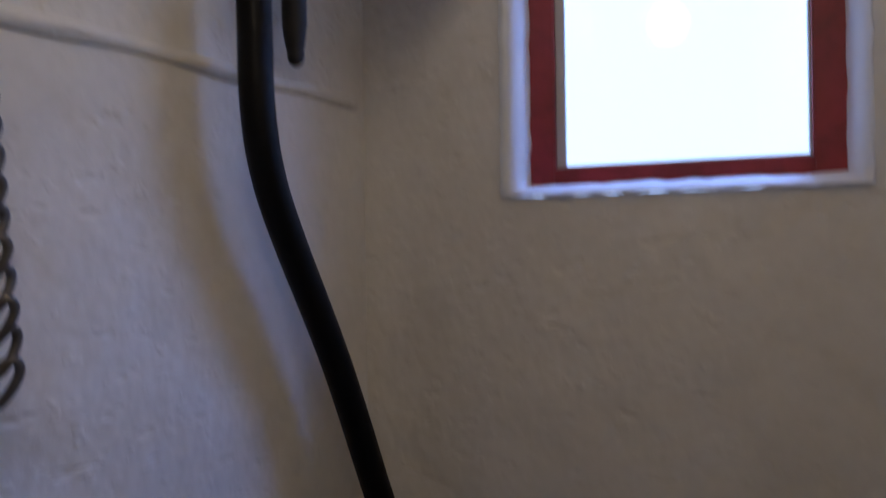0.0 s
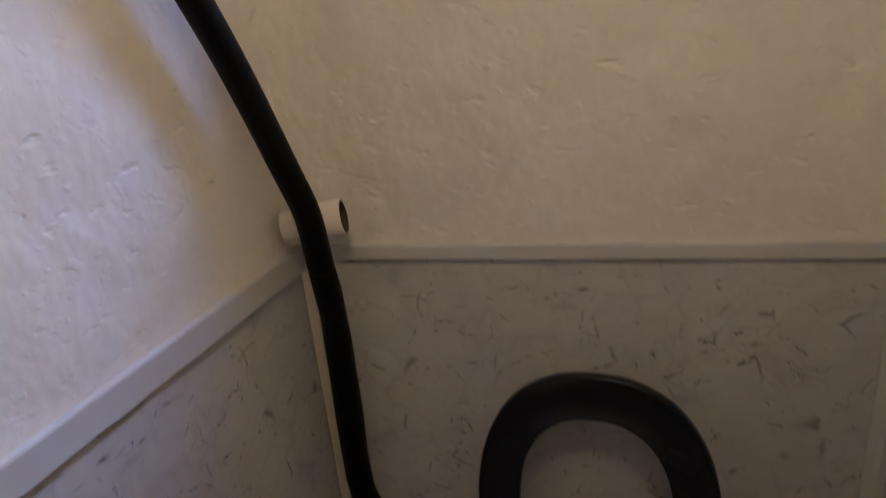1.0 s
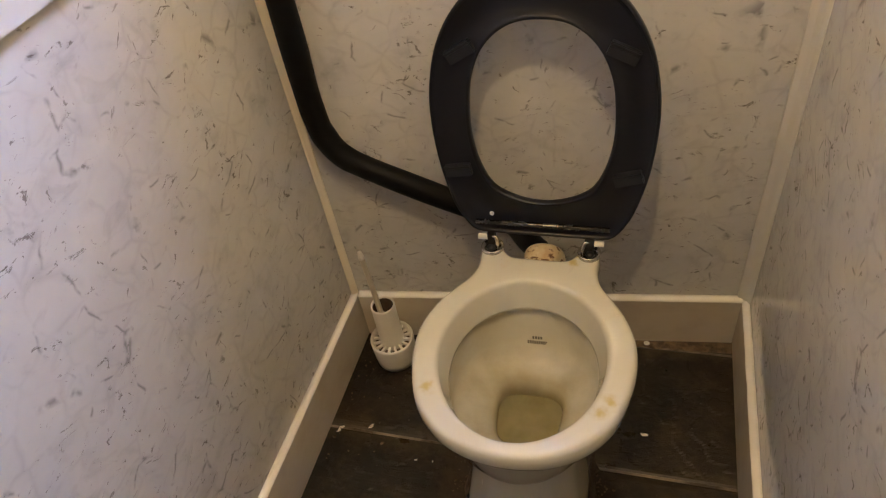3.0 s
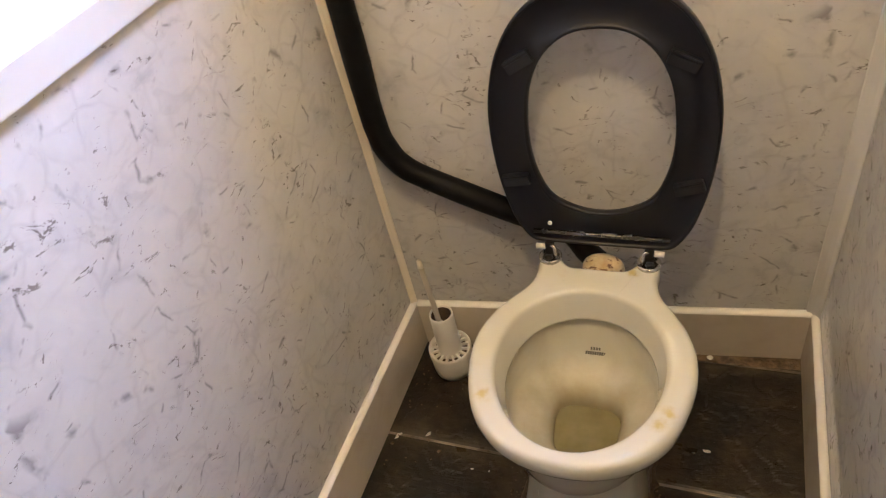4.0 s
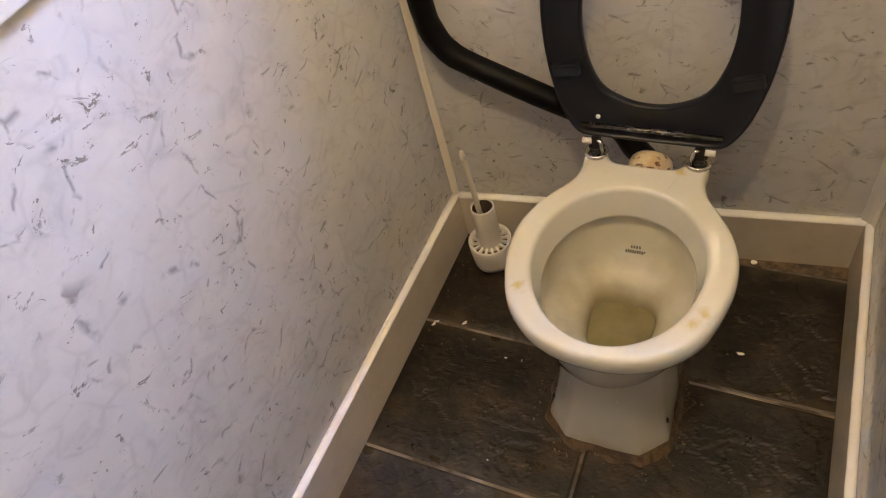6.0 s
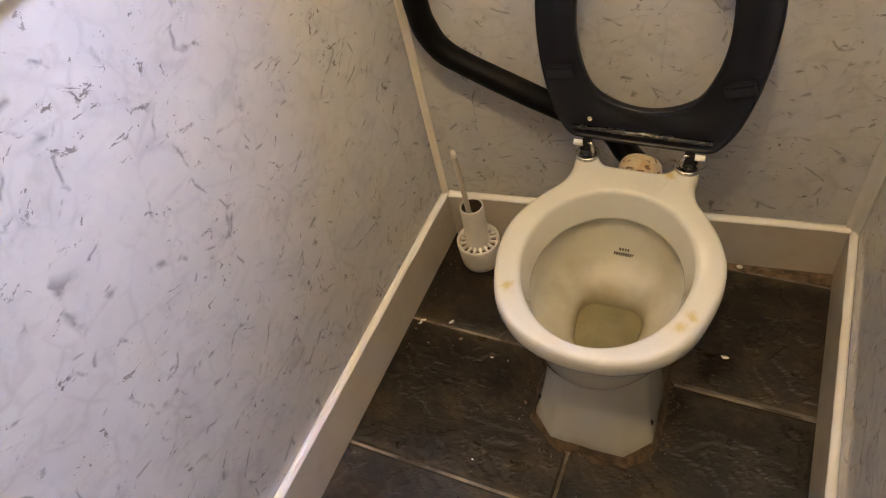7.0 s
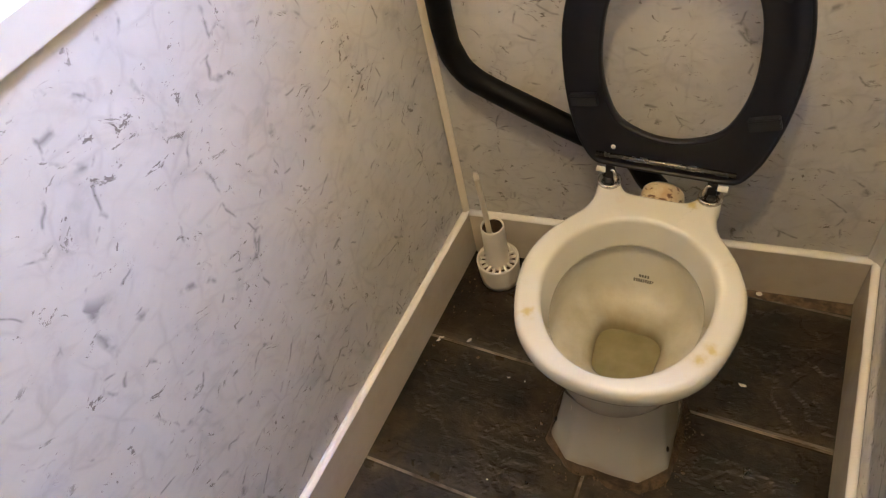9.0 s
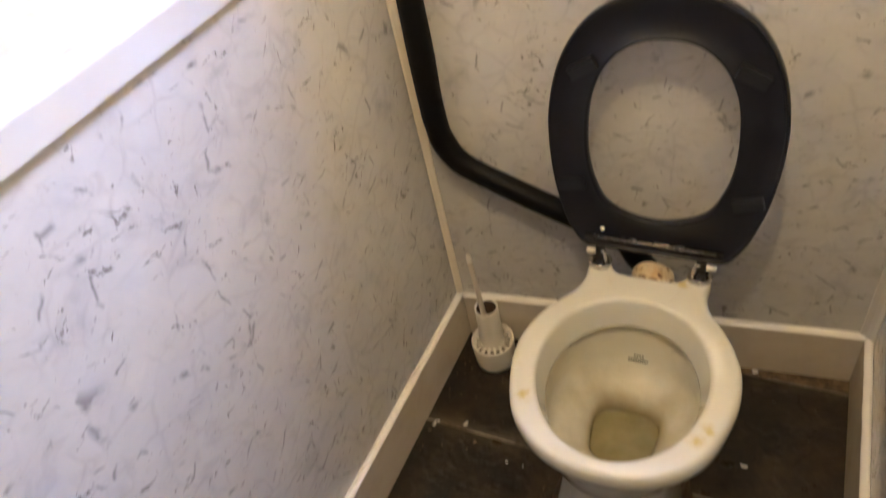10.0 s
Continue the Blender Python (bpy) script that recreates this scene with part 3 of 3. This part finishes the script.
half = [(0.0, -0.396), (0.055, -0.389), (0.105, -0.365), (0.146, -0.319), (0.170, -0.245), (0.172, -0.185), (0.158, -0.137), (0.135, -0.098), (0.112, -0.066),
        (0.103, -0.035), (0.104, -0.005), (0.099, 0.020), (0.084, 0.027), (0.069, 0.020), (0.060, 0.000), (0.047, -0.012), (0.024, -0.014)]
outline = [p for p in smooth_path([(x, y, 0) for x, y in half] + [(0.0, -0.014, 0)] + [(-x, y, 0) for x, y in half[:0:-1]], 5, True)]
N = len(outline)


def inner_loop(grow, z, cy=-0.2205, rx=0.128, ry=0.148):
    """The bowl's egg-shaped opening, one point in the direction of each point of the rim's outline."""
    pts = []
    for p in outline:
        d = Vector((p.x, p.y + 0.2205, 0)).normalized()
        r = 1 / math.sqrt((d.x / (rx + grow)) ** 2 + (d.y / (ry + grow)) ** 2)
        pts.append(Vector((r * d.x * (1.0 + 0.03 * d.y), cy + r * d.y, z)))
    return pts


def inset(d, z):
    """The outline moved inwards by d."""
    out = []
    for i in range(N):
        a, b = outline[i - 1], outline[(i + 1) % N]
        t = (b - a).normalized()
        n = Vector((-t.y, t.x, 0))
        p = outline[i] + n * d
        out.append(Vector((p.x, p.y, z)))
    return out


bm = bmesh.new()
lo = 0.358
loft(bm, [inset(0.030, lo + 0.002), inset(0.010, lo), inset(0.003, lo + 0.004), inset(0.0, lo + 0.013), inset(0.0, RIM - 0.016), inset(0.0015, RIM - 0.007), inset(0.0045, RIM - 0.0022), inset(0.009, RIM - 0.0002), inset(0.014, RIM),
          inner_loop(0.009, RIM), inner_loop(0.005, RIM - 0.0008), inner_loop(0.0018, RIM - 0.0035), inner_loop(0.0, RIM - 0.009), inner_loop(-0.004, RIM - 0.030), inner_loop(-0.010, RIM - 0.052), inner_loop(-0.0105, RIM - 0.057), inner_loop(-0.008, RIM - 0.060), inner_loop(0.000, RIM - 0.061), inner_loop(0.010, RIM - 0.058)])
part("rim", bm, CHINA, toilet, "cream glazed rim with yellow stains", smooth=True)

# bowl, from under the rim to the sump
bm = bmesh.new()


def neck_loop(z, grow):
    """Rounded-square throat of the bowl, matched point by point to the rim."""
    pts = []
    for p in outline:
        d = Vector((p.x, p.y + 0.2205, 0)).normalized()
        q = 1 / (abs(d.x / (0.055 + grow)) ** 3.4 + abs(d.y / (0.056 + grow)) ** 3.4) ** (1 / 3.4)
        pts.append(Vector((q * d.x * (1.0 + 0.10 * d.y), -0.205 + q * d.y, z)))
    return pts


prof = [(0.368, 0.012, 0.0), (0.345, 0.013, 0.0), (0.325, 0.008, 0.0), (0.30, 0.002, 0.03), (0.275, -0.002, 0.06), (0.255, 0.0, 0.13), (0.238, 0.0, 0.30), (0.226, 0.0, 0.52), (0.217, 0.0, 0.74), (0.207, 0.0, 0.90), (0.193, 0.0, 0.985), (0.175, 0.0, 1.0), (0.14, 0.0, 1.03), (0.11, 0, 1.1)]
loops = []
for z, g, k in prof:
    big, small = inner_loop(g, z), neck_loop(z, 0.0)
    loops.append([p.lerp(q, k) for p, q in zip(big, small)])
loft(bm, loops, False, True)
backs = [(lp[0].z, max(p.y for p in lp)) for lp in loops]


def bowl_back(z):
    """y of the back of the bowl at height z."""
    for (z0, y0), (z1, y1) in zip(backs, backs[1:]):
        if z1 <= z <= z0:
            return y0 + (y1 - y0) * (z0 - z) / (z0 - z1)
    return 0.0


part("bowl", bm, BOWL, toilet, "lime-stained inside of the bowl", smooth=True)
bm = bmesh.new()
bm.faces.new([bm.verts.new(p) for p in neck_loop(0.176, 0.001)])
part("water", bm, WATER, toilet, "murky yellow-green water")


def octagon_ray(t, w, yf, yb, c, cy):
    """Distance from (0, cy) to a chamfered rectangle in direction t."""
    dx, dy = math.cos(t), math.sin(t)
    best = 9.0
    for nx, ny, d in ((1, 0, w), (-1, 0, w), (0, 1, yb - cy), (0, -1, cy - yf),
                      (0.707, -0.707, (w - c + cy - yf) * 0.707), (-0.707, -0.707, (w - c + cy - yf) * 0.707)):
        k = nx * dx + ny * dy
        if k > 1e-6:
            best = min(best, d / k)
    return best


def body_loop(z, w, yf, yb, c, blend, n=160, grow=0.0, wob=0.0):
    cy = -0.19
    pts = []
    for i in range(n):
        t = 2 * math.pi * i / n
        ro = octagon_ray(t, w, yf, yb, c, cy)
        ey = (cy - yf) if math.sin(t) < 0 else (yb - cy)
        re = 1 / math.sqrt((math.cos(t) / w) ** 2 + (math.sin(t) / ey) ** 2)
        r = ro * (1 - blend) + re * blend + grow + wob * (noise.noise(Vector((math.cos(t) * 3, math.sin(t) * 3, 1))) + 0.4 * noise.noise(Vector((math.cos(t) * 6, math.sin(t) * 9, z * 30))))
        pts.append((r * math.cos(t), cy + r * math.sin(t), z))
    return pts


bm = bmesh.new()
loft(bm, [body_loop(0.0, 0.112, -0.360, 0.02, 0.044, 0.03), body_loop(0.018, 0.1115, -0.359, 0.02, 0.044, 0.05), body_loop(0.045, 0.109, -0.355, 0.02, 0.044, 0.30),
          body_loop(0.09, 0.106, -0.350, 0.02, 0.044, 0.55), body_loop(0.16, 0.100, -0.338, 0.015, 0.044, 0.75), body_loop(0.205, 0.100, -0.330, 0.010, 0.05, 0.75), body_loop(0.226, 0.103, -0.332, 0.005, 0.055, 0.85),
          body_loop(0.240, 0.115, -0.347, 0.0, 0.06, 0.95), body_loop(0.257, 0.128, -0.363, -0.01, 0.06, 1.0), body_loop(0.278, 0.134, -0.371, -0.02, 0.06, 1.0), body_loop(0.305, 0.139, -0.376, -0.03, 0.06, 1.0),
          body_loop(0.335, 0.147, -0.381, -0.045, 0.06, 1.0), body_loop(0.366, 0.153, -0.386, -0.055, 0.06, 1.0)])
part("pedestal", bm, CHINA, toilet, "cream ceramic pedestal with chamfered front", smooth=True)
bm = bmesh.new()
loft(bm, [body_loop(0.020, 0.112, -0.360, 0.02, 0.044, 0.03, 260, -0.001, 0.002), body_loop(0.013, 0.112, -0.360, 0.02, 0.044, 0.03, 260, 0.005, 0.005),
          body_loop(0.006, 0.112, -0.360, 0.02, 0.044, 0.03, 260, 0.007, 0.009), body_loop(-0.001, 0.112, -0.360, 0.02, 0.044, 0.03, 260, 0.010, 0.016)])
part("sealant", bm, SEAL, toilet, "brown stained mortar round the base", smooth=True)
# fixing slots
waist = body_loop(0.052, 0.1085, -0.354, 0.02, 0.044, 0.34)
for x, y in ((-0.0916, -0.292), (0.0937, -0.283)):
    ang = math.atan2(y + 0.19, x)
    px, py, pz = waist[round(ang % (2 * math.pi) / (2 * math.pi) * 160) % 160]
    bm = bmesh.new()
    bmesh.ops.create_uvsphere(bm, u_segments=14, v_segments=8, radius=1.0, matrix=pose(px, py, pz, 0, 0, math.degrees(ang)) @ Matrix.Diagonal((0.0048, 0.0036, 0.0085, 1)))
    part("fixing_slot", bm, IRON, toilet, "dark fixing slot", smooth=True)

# inlet horn at the back
bm = bmesh.new()
axis = smooth_path([(0.003, -0.034, 0.332), (0.004, -0.008, 0.346), (0.004, 0.016, 0.355), (0.004, 0.034, 0.359), (0.004, 0.042, 0.361)], 6)
tube(bm, axis, lambda t: 0.0375 * math.sqrt(max(1 - max((t - 0.55) / 0.5, 0) ** 2.4, 0.25)) - 0.0022 * math.exp(-((t - 0.48) / 0.05) ** 2), 28)
part("inlet", bm, RUST, toilet, "rust-stained cream inlet horn", smooth=True)

# faded maker's mark on the back of the bowl, as plain bars
for x, z, w in ((0.002, 0.2620, 0.019), (0.002, 0.2525, 0.036)):
    bm = bmesh.new()
    n = int(w / 0.004)
    for k in range(n):
        cx = -w / 2 + (k + 0.5) * w / n
        box(bm, cx - 0.0016, cx + 0.0016, -0.0004, 0.0004, -0.0029, 0.0029)
    part("printed_mark", bm, INK, toilet, "faded grey printed mark", m=pose(x, bowl_back(z) - 0.0010, z, -math.degrees(math.atan((bowl_back(z + 0.004) - bowl_back(z - 0.004)) / 0.008))))

# ---- seat ----
SEAT_M = pose(0.0035, 0.010, 0.420, -7.0, 0, -0.7) @ Matrix.Diagonal((0.98, 1.0, 0.972, 1.0))
seat_half = [(0.0, 0.468), (0.062, 0.459), (0.118, 0.424), (0.157, 0.362), (0.176, 0.285), (0.178, 0.215), (0.170, 0.140), (0.154, 0.075), (0.141, 0.044), (0.126, 0.021), (0.110, 0.012), (0.05, 0.011)]
hole_half = [(0.0, 0.398), (0.045, 0.390), (0.082, 0.360), (0.105, 0.312), (0.113, 0.255), (0.112, 0.200), (0.101, 0.150), (0.080, 0.110), (0.041, 0.088)]


def closed_loop(halfpts, count, tail):
    raw = smooth_path([(x, 0, z) for x, z in halfpts] + [tail] + [(-x, 0, z) for x, z in halfpts[:0:-1]], 12, True)
    ln = [0.0]
    for i in range(len(raw)):
        ln.append(ln[-1] + (raw[(i + 1) % len(raw)] - raw[i]).length)
    out, j = [], 0
    for k in range(count):
        s = ln[-1] * k / count
        while ln[j + 1] < s:
            j += 1
        f = (s - ln[j]) / max(ln[j + 1] - ln[j], 1e-9)
        out.append(raw[j].lerp(raw[(j + 1) % len(raw)], f))
    return out


so = closed_loop(seat_half, 120, (0, 0, 0.011))
si = closed_loop(hole_half, 120, (0, 0, 0.081))


def seat_ring(k, y):
    return [Vector((a.lerp(b, k).x, y, a.lerp(b, k).z)) for a, b in zip(so, si)]


seat = part("seat", bmesh.new(), SEAT, toilet, "raised black plastic seat ring without a lid", m=SEAT_M)
bm = bmesh.new()
# the visible face is the underside: a flat ring with a raised lip round both edges
loft(bm, [seat_ring(0.0, 0.008), seat_ring(0.0, -0.002), seat_ring(0.02, -0.006), seat_ring(0.055, -0.0075), seat_ring(0.085, -0.005), seat_ring(0.11, -0.003), seat_ring(0.5, -0.0015), seat_ring(0.88, -0.003),
          seat_ring(0.92, -0.0055), seat_ring(0.97, -0.0065), seat_ring(1.0, -0.004), seat_ring(1.0, 0.006), seat_ring(0.93, 0.013), seat_ring(0.5, 0.017), seat_ring(0.08, 0.013), seat_ring(0.0, 0.008)])
bmesh.ops.remove_doubles(bm, verts=list(bm.verts), dist=1e-6)
seat.data = finish(bm, "seat", SEAT, True)
for x, z, r in ((-0.139, 0.140, -9), (0.139, 0.140, -16), (-0.120, 0.350, -30), (0.120, 0.350, 24)):
    bm = bmesh.new()
    box(bm, -0.023, 0.023, -0.0035, 0.008, -0.011, 0.006)
    box(bm, -0.023, 0.023, -0.0055, 0.008, 0.0062, 0.0112)
    part("buffer", bm, BUFFER, seat, "raised black buffer block with a ridge", bevel=0.0014, m=pose(x, -0.0075, z, 0, r, 0))
bm = bmesh.new()
lathe(bm, [(0.0001, 0.003), (0.004, 0.0025), (0.0058, 0.001), (0.006, -0.002)], 20, True, True)
part("screw_cap", bm, WHITE, seat, "white screw cap", smooth=True, m=pose(-0.087, -0.004, 0.052, 90) @ Matrix.Scale(0.66, 4))
bm = bmesh.new()
tube(bm, [(-0.118, -0.006, 0), (0.112, -0.006, 0)], 0.0045, 14)
part("hinge_bar", bm, GUNMETAL, seat, "dark metal hinge bar", smooth=True, m=pose(0.003, -0.004, 0.038))

for sx in (-1, 1):
    hinge = part("hinge", bmesh.new(), CHROME, toilet, "chromed hinge foot with white end plug", m=pose(0.084 * sx, 0.002, RIM))
    bm = bmesh.new()
    lathe(bm, [(0.0205, 0.0), (0.0205, 0.004), (0.019, 0.006), (0.0165, 0.0065), (0.015, 0.003), (0.0001, 0.002)], 28, True, True)
    hinge.data = finish(bm, "hinge", CHROME, True)
    bm = bmesh.new()
    tube(bm, smooth_path([(0.010 * -sx, -0.004, 0.002), (0.010 * -sx, -0.004, 0.014), (0.008 * -sx, 0.0, 0.025), (0.0, 0.004, 0.026)], 5), 0.0035, 10)
    part("loop", bm, CHROME, hinge, smooth=True)
    bm = bmesh.new()
    box(bm, -0.008, 0.008, 0.0, 0.008, 0.002, 0.034)
    part("post", bm, IRON, hinge, "black hinge post", bevel=0.002)
    bm = bmesh.new()
    lathe(bm, [(0.0001, 0.0065), (0.007, 0.006), (0.0075, 0.002)], 16, True, True)
    part("bolt", bm, IRON, hinge, "dark bolt head", smooth=True, m=pose(0.002 * sx, -0.005, 0.001))
    bm = bmesh.new()
    tube(bm, [(0.008 * sx, 0.004, 0.022), (0.024 * sx, 0.004, 0.022)], 0.005, 14)
    part("end_plug", bm, WHITE, hinge, "white plastic end plug", smooth=True)

# ---- toilet brush ----
brush = empty("toilet_brush", pose(0.091, -0.074, 0.0, 0, 0, 0), "white plastic toilet brush in a slotted holder in the corner", "toilet brush")
bm = bmesh.new()
lathe(bm, [(0.040, 0.0), (0.044, 0.002), (0.046, 0.02), (0.0485, 0.066), (0.0482, 0.072), (0.0462, 0.0745), (0.0435, 0.072), (0.040, 0.064), (0.038, 0.03), (0.0001, 0.012)], 44, True, True)
part("cup", bm, WHITE, brush, "round white cup", smooth=True)
bm = bmesh.new()
lathe(bm, [(0.0265, 0.054), (0.0262, 0.10), (0.0255, 0.178), (0.0250, 0.1825), (0.0228, 0.1825), (0.0222, 0.177), (0.0222, 0.06)], 36)
part("sleeve", bm, WHITE, brush, "white cylindrical sleeve", smooth=True)
bm = bmesh.new()
lathe(bm, [(0.0220, 0.177), (0.0220, 0.07), (0.0001, 0.068)], 28)
part("sleeve_inside", bm, INSIDE_DARK, brush, "brown stained inside", smooth=True)
# dark disc added in place of the shade between the collar's ribs
bm = bmesh.new()
lathe(bm, [(0.0385, 0.058), (0.0001, 0.057)], 32)
part("slot_shadow_plate", bm, INSIDE_DARK, brush, "dark plate painted as the shade under the slotted collar")
for i in range(16):
    bm = bmesh.new()
    box(bm, 0.0255, 0.0415, -0.0026, 0.0026, 0.062, 0.0695)
    part("collar_rib", bm, WHITE, brush, bevel=0.0006, m=pose(0, 0, 0, 0, 0, 360 * i / 16))
bm = bmesh.new()
tube(bm, smooth_path([(-0.006, -0.004, 0.06), (-0.006, -0.006, 0.16), (-0.004, -0.018, 0.27), (-0.002, -0.030, 0.352)], 6), lambda t: 0.0062 - 0.0008 * t, 14)
handle = part("handle", bm, HANDLE, brush, "slim cream plastic handle", smooth=True)
bm = bmesh.new()
tube(bm, [(-0.002, -0.0298, 0.352), (-0.002, -0.0305, 0.360), (-0.002, -0.0315, 0.371)], lambda t: 0.0058 - 0.0016 * t ** 3, 14)
part("tip", bm, WHITE, handle, "white rounded tip", smooth=True)
bm = bmesh.new()
bmesh.ops.create_uvsphere(bm, u_segments=16, v_segments=10, radius=0.0085, matrix=pose(-0.006, -0.006, 0.158) @ Matrix.Diagonal((1, 1, 0.6, 1)))
part("knuckle", bm, WHITE, handle, "white ring at the foot of the handle", smooth=True)

# ---- bits on the floor ----
def scrap(x, y, size, turn, label):
    bm = bmesh.new()
    rnd = random.Random(int(x * 1000) + 7)
    n = 9
    top = [(size * (0.45 + 0.6 * rnd.random()) * math.cos(2 * math.pi * k / n), 0.36 * size * (0.3 + 0.9 * rnd.random()) * math.sin(2 * math.pi * k / n) + 0.12 * size * math.cos(4 * math.pi * k / n), 0.001 + 0.002 * rnd.random()) for k in range(n)]
    loft(bm, [[(px * 1.02, py * 1.02, 0.0) for px, py, _ in top], top], True, True)
    ob = part("plaster_chip", bm, WHITE, None, m=pose(x, y, 0.0030, 0, 0, turn))
    return tagged(ob, label, "debris", "chips on the floor")


for x, y, s, tn in ((0.000, -0.269, 0.010, 70), (0.006, -0.262, 0.006, 20), (0.069, -0.257, 0.009, 50), (0.624, -0.247, 0.008, -10), (0.190, -0.548, 0.003, 0),
                    (0.176, -0.328, 0.004, 10), (0.21, -0.33, 0.003, 80)):
    scrap(x, y, s, tn, "small white plaster chip lying on the slate floor")
bm = bmesh.new()
bmesh.ops.create_uvsphere(bm, u_segments=12, v_segments=8, radius=0.0055, matrix=Matrix.Diagonal((1.2, 1, 0.5, 1)))
tagged(part("plaster_chip", bm, WHITE, None, smooth=True, m=pose(0.6442, -0.021, 0.0040)), "round white blob of filler by the skirting", "debris", "chips on the floor")

# crumbs of mortar and grit, thick round the foot of the pan and in the corner
rnd = random.Random(41)
bm = bmesh.new()
spots = []
for _ in range(150):
    ang = rnd.uniform(math.pi * 0.95, math.pi * 2.05)
    rad = octagon_ray(ang, 0.112, -0.360, 0.02, 0.044, -0.19) + 0.008 + abs(rnd.gauss(0, 0.016))
    p = TOILET @ Vector((rad * math.cos(ang), -0.19 + rad * math.sin(ang), 0))
    spots.append((p.x, p.y))
spots += [(0.03 + 0.12 * rnd.random() ** 2 + 0.13 * y, y) for y in (-0.02 - 0.32 * rnd.random() for _ in range(40))]
for x, y in spots:
    size = rnd.uniform(0.0006, 0.0023) * (1.0 if rnd.random() < 0.85 else 1.7)
    bmesh.ops.create_icosphere(bm, subdivisions=1, radius=size, matrix=pose(x, y, 0.0022, rnd.uniform(0, 90), rnd.uniform(0, 90), rnd.uniform(0, 360)) @ Matrix.Diagonal((1.5, 1.0, 0.7, 1)))
tagged(part("grit", bm, SEAL), "brown crumbs of mortar and grit on the slate floor", "grit", kind="stuff")

# mortar fillet between the tiles and the back skirting
bm = bmesh.new()
n = 26
near, far, low = [], [], []
for k in range(n + 1):
    t = k / n
    x = 0.50 + 0.327 * t
    w = 0.004 + 0.021 * t + 0.005 * noise.noise(Vector((x * 40, 0, 3)))
    far.append(bm.verts.new((x, -0.0145, 0.0035)))
    near.append(bm.verts.new((x - 0.004 * t, -0.0145 - w, 0.0022)))
    low.append(bm.verts.new((x - 0.004 * t, -0.0165 - w, -0.001)))
for k in range(n):
    bm.faces.new((far[k], near[k], near[k + 1], far[k + 1]))
    bm.faces.new((near[k], low[k], low[k + 1], near[k + 1]))
part("mortar_fillet", bm, SEAL, floor, "brown mortar along the skirting", smooth=True)

# ---- floor tiles ----
TURN = radians(-6.5)
TO = Vector((0.383, -0.304, 0))
TM = Matrix.Translation(TO) @ Matrix.Rotation(TURN, 4, "Z")
PITCH_U, PITCH_V, GAP = 0.605, 0.305, 0.006
cuts = [(Vector((0, 0.004, 0)), Vector((0, 1, 0))), (Vector((-0.004, 0, 0)), Vector((-math.cos(LEFT_TURN), -math.sin(LEFT_TURN), 0))),
        (Vector((WIDTH + 0.004, 0, 0)), Vector((math.cos(RIGHT_TURN), math.sin(RIGHT_TURN), 0))), (Vector((0, -DEPTH, 0)), Vector((0, -1, 0)))]
inv = TM.inverted()


def slate_height(p):
    """Cleft slate: flat terraces with broken edges, a few millimetres apart."""
    q = Vector((p.x * 0.9 + 0.2 * p.y, p.y * 1.1, 0.0))
    n = noise.fractal(q * 6.0, 0.9, 2.1, 6)
    step = math.floor(n * 3.0) + min(1.0, (n * 3.0 % 1.0) * 4.0)
    return 0.0017 * step + 0.0003 * noise.fractal(q * 30.0, 0.8, 2.2, 3)


for iu in (-1, 0):
    for iv in range(-4, 2):
        bm = bmesh.new()
        x0, x1, y0, y1 = iu * PITCH_U + GAP / 2, (iu + 1) * PITCH_U - GAP / 2, iv * PITCH_V + GAP / 2, (iv + 1) * PITCH_V - GAP / 2
        nx, ny = (130, 66) if iv >= -2 else (30, 16)
        rows = [[bm.verts.new((x0 + (x1 - x0) * i / nx, y0 + (y1 - y0) * j / ny, 0.0)) for i in range(nx + 1)] for j in range(ny + 1)]
        for j in range(ny):
            for i in range(nx):
                bm.faces.new((rows[j][i], rows[j][i + 1], rows[j + 1][i + 1], rows[j + 1][i]))
        for co, no in cuts:
            bmesh.ops.bisect_plane(bm, geom=list(bm.verts) + list(bm.edges) + list(bm.faces), plane_co=inv @ co, plane_no=inv.to_3x3() @ no, clear_outer=True)
        if len(bm.verts) < 6:
            bm.free()
            continue
        for v in bm.verts:
            rim = min(v.co.x - x0, x1 - v.co.x, v.co.y - y0, y1 - v.co.y)
            fade = min(max(rim, 0.0) / 0.012, 1.0)
            v.co.z = fade * (min(max(slate_height(v.co + Vector((iu * 3.1, iv * 1.7, 0))), -0.0016), 0.003)) - 0.002 * (1 - min(max(rim, 0.0) / 0.004, 1.0))
        edge = [e for e in bm.edges if e.is_boundary]
        skirt = bmesh.ops.extrude_edge_only(bm, edges=edge)
        for g in skirt["geom"]:
            if isinstance(g, bmesh.types.BMVert):
                g.co.z = -0.012
        part("floor_tile", bm, TILE, floor, m=TM)
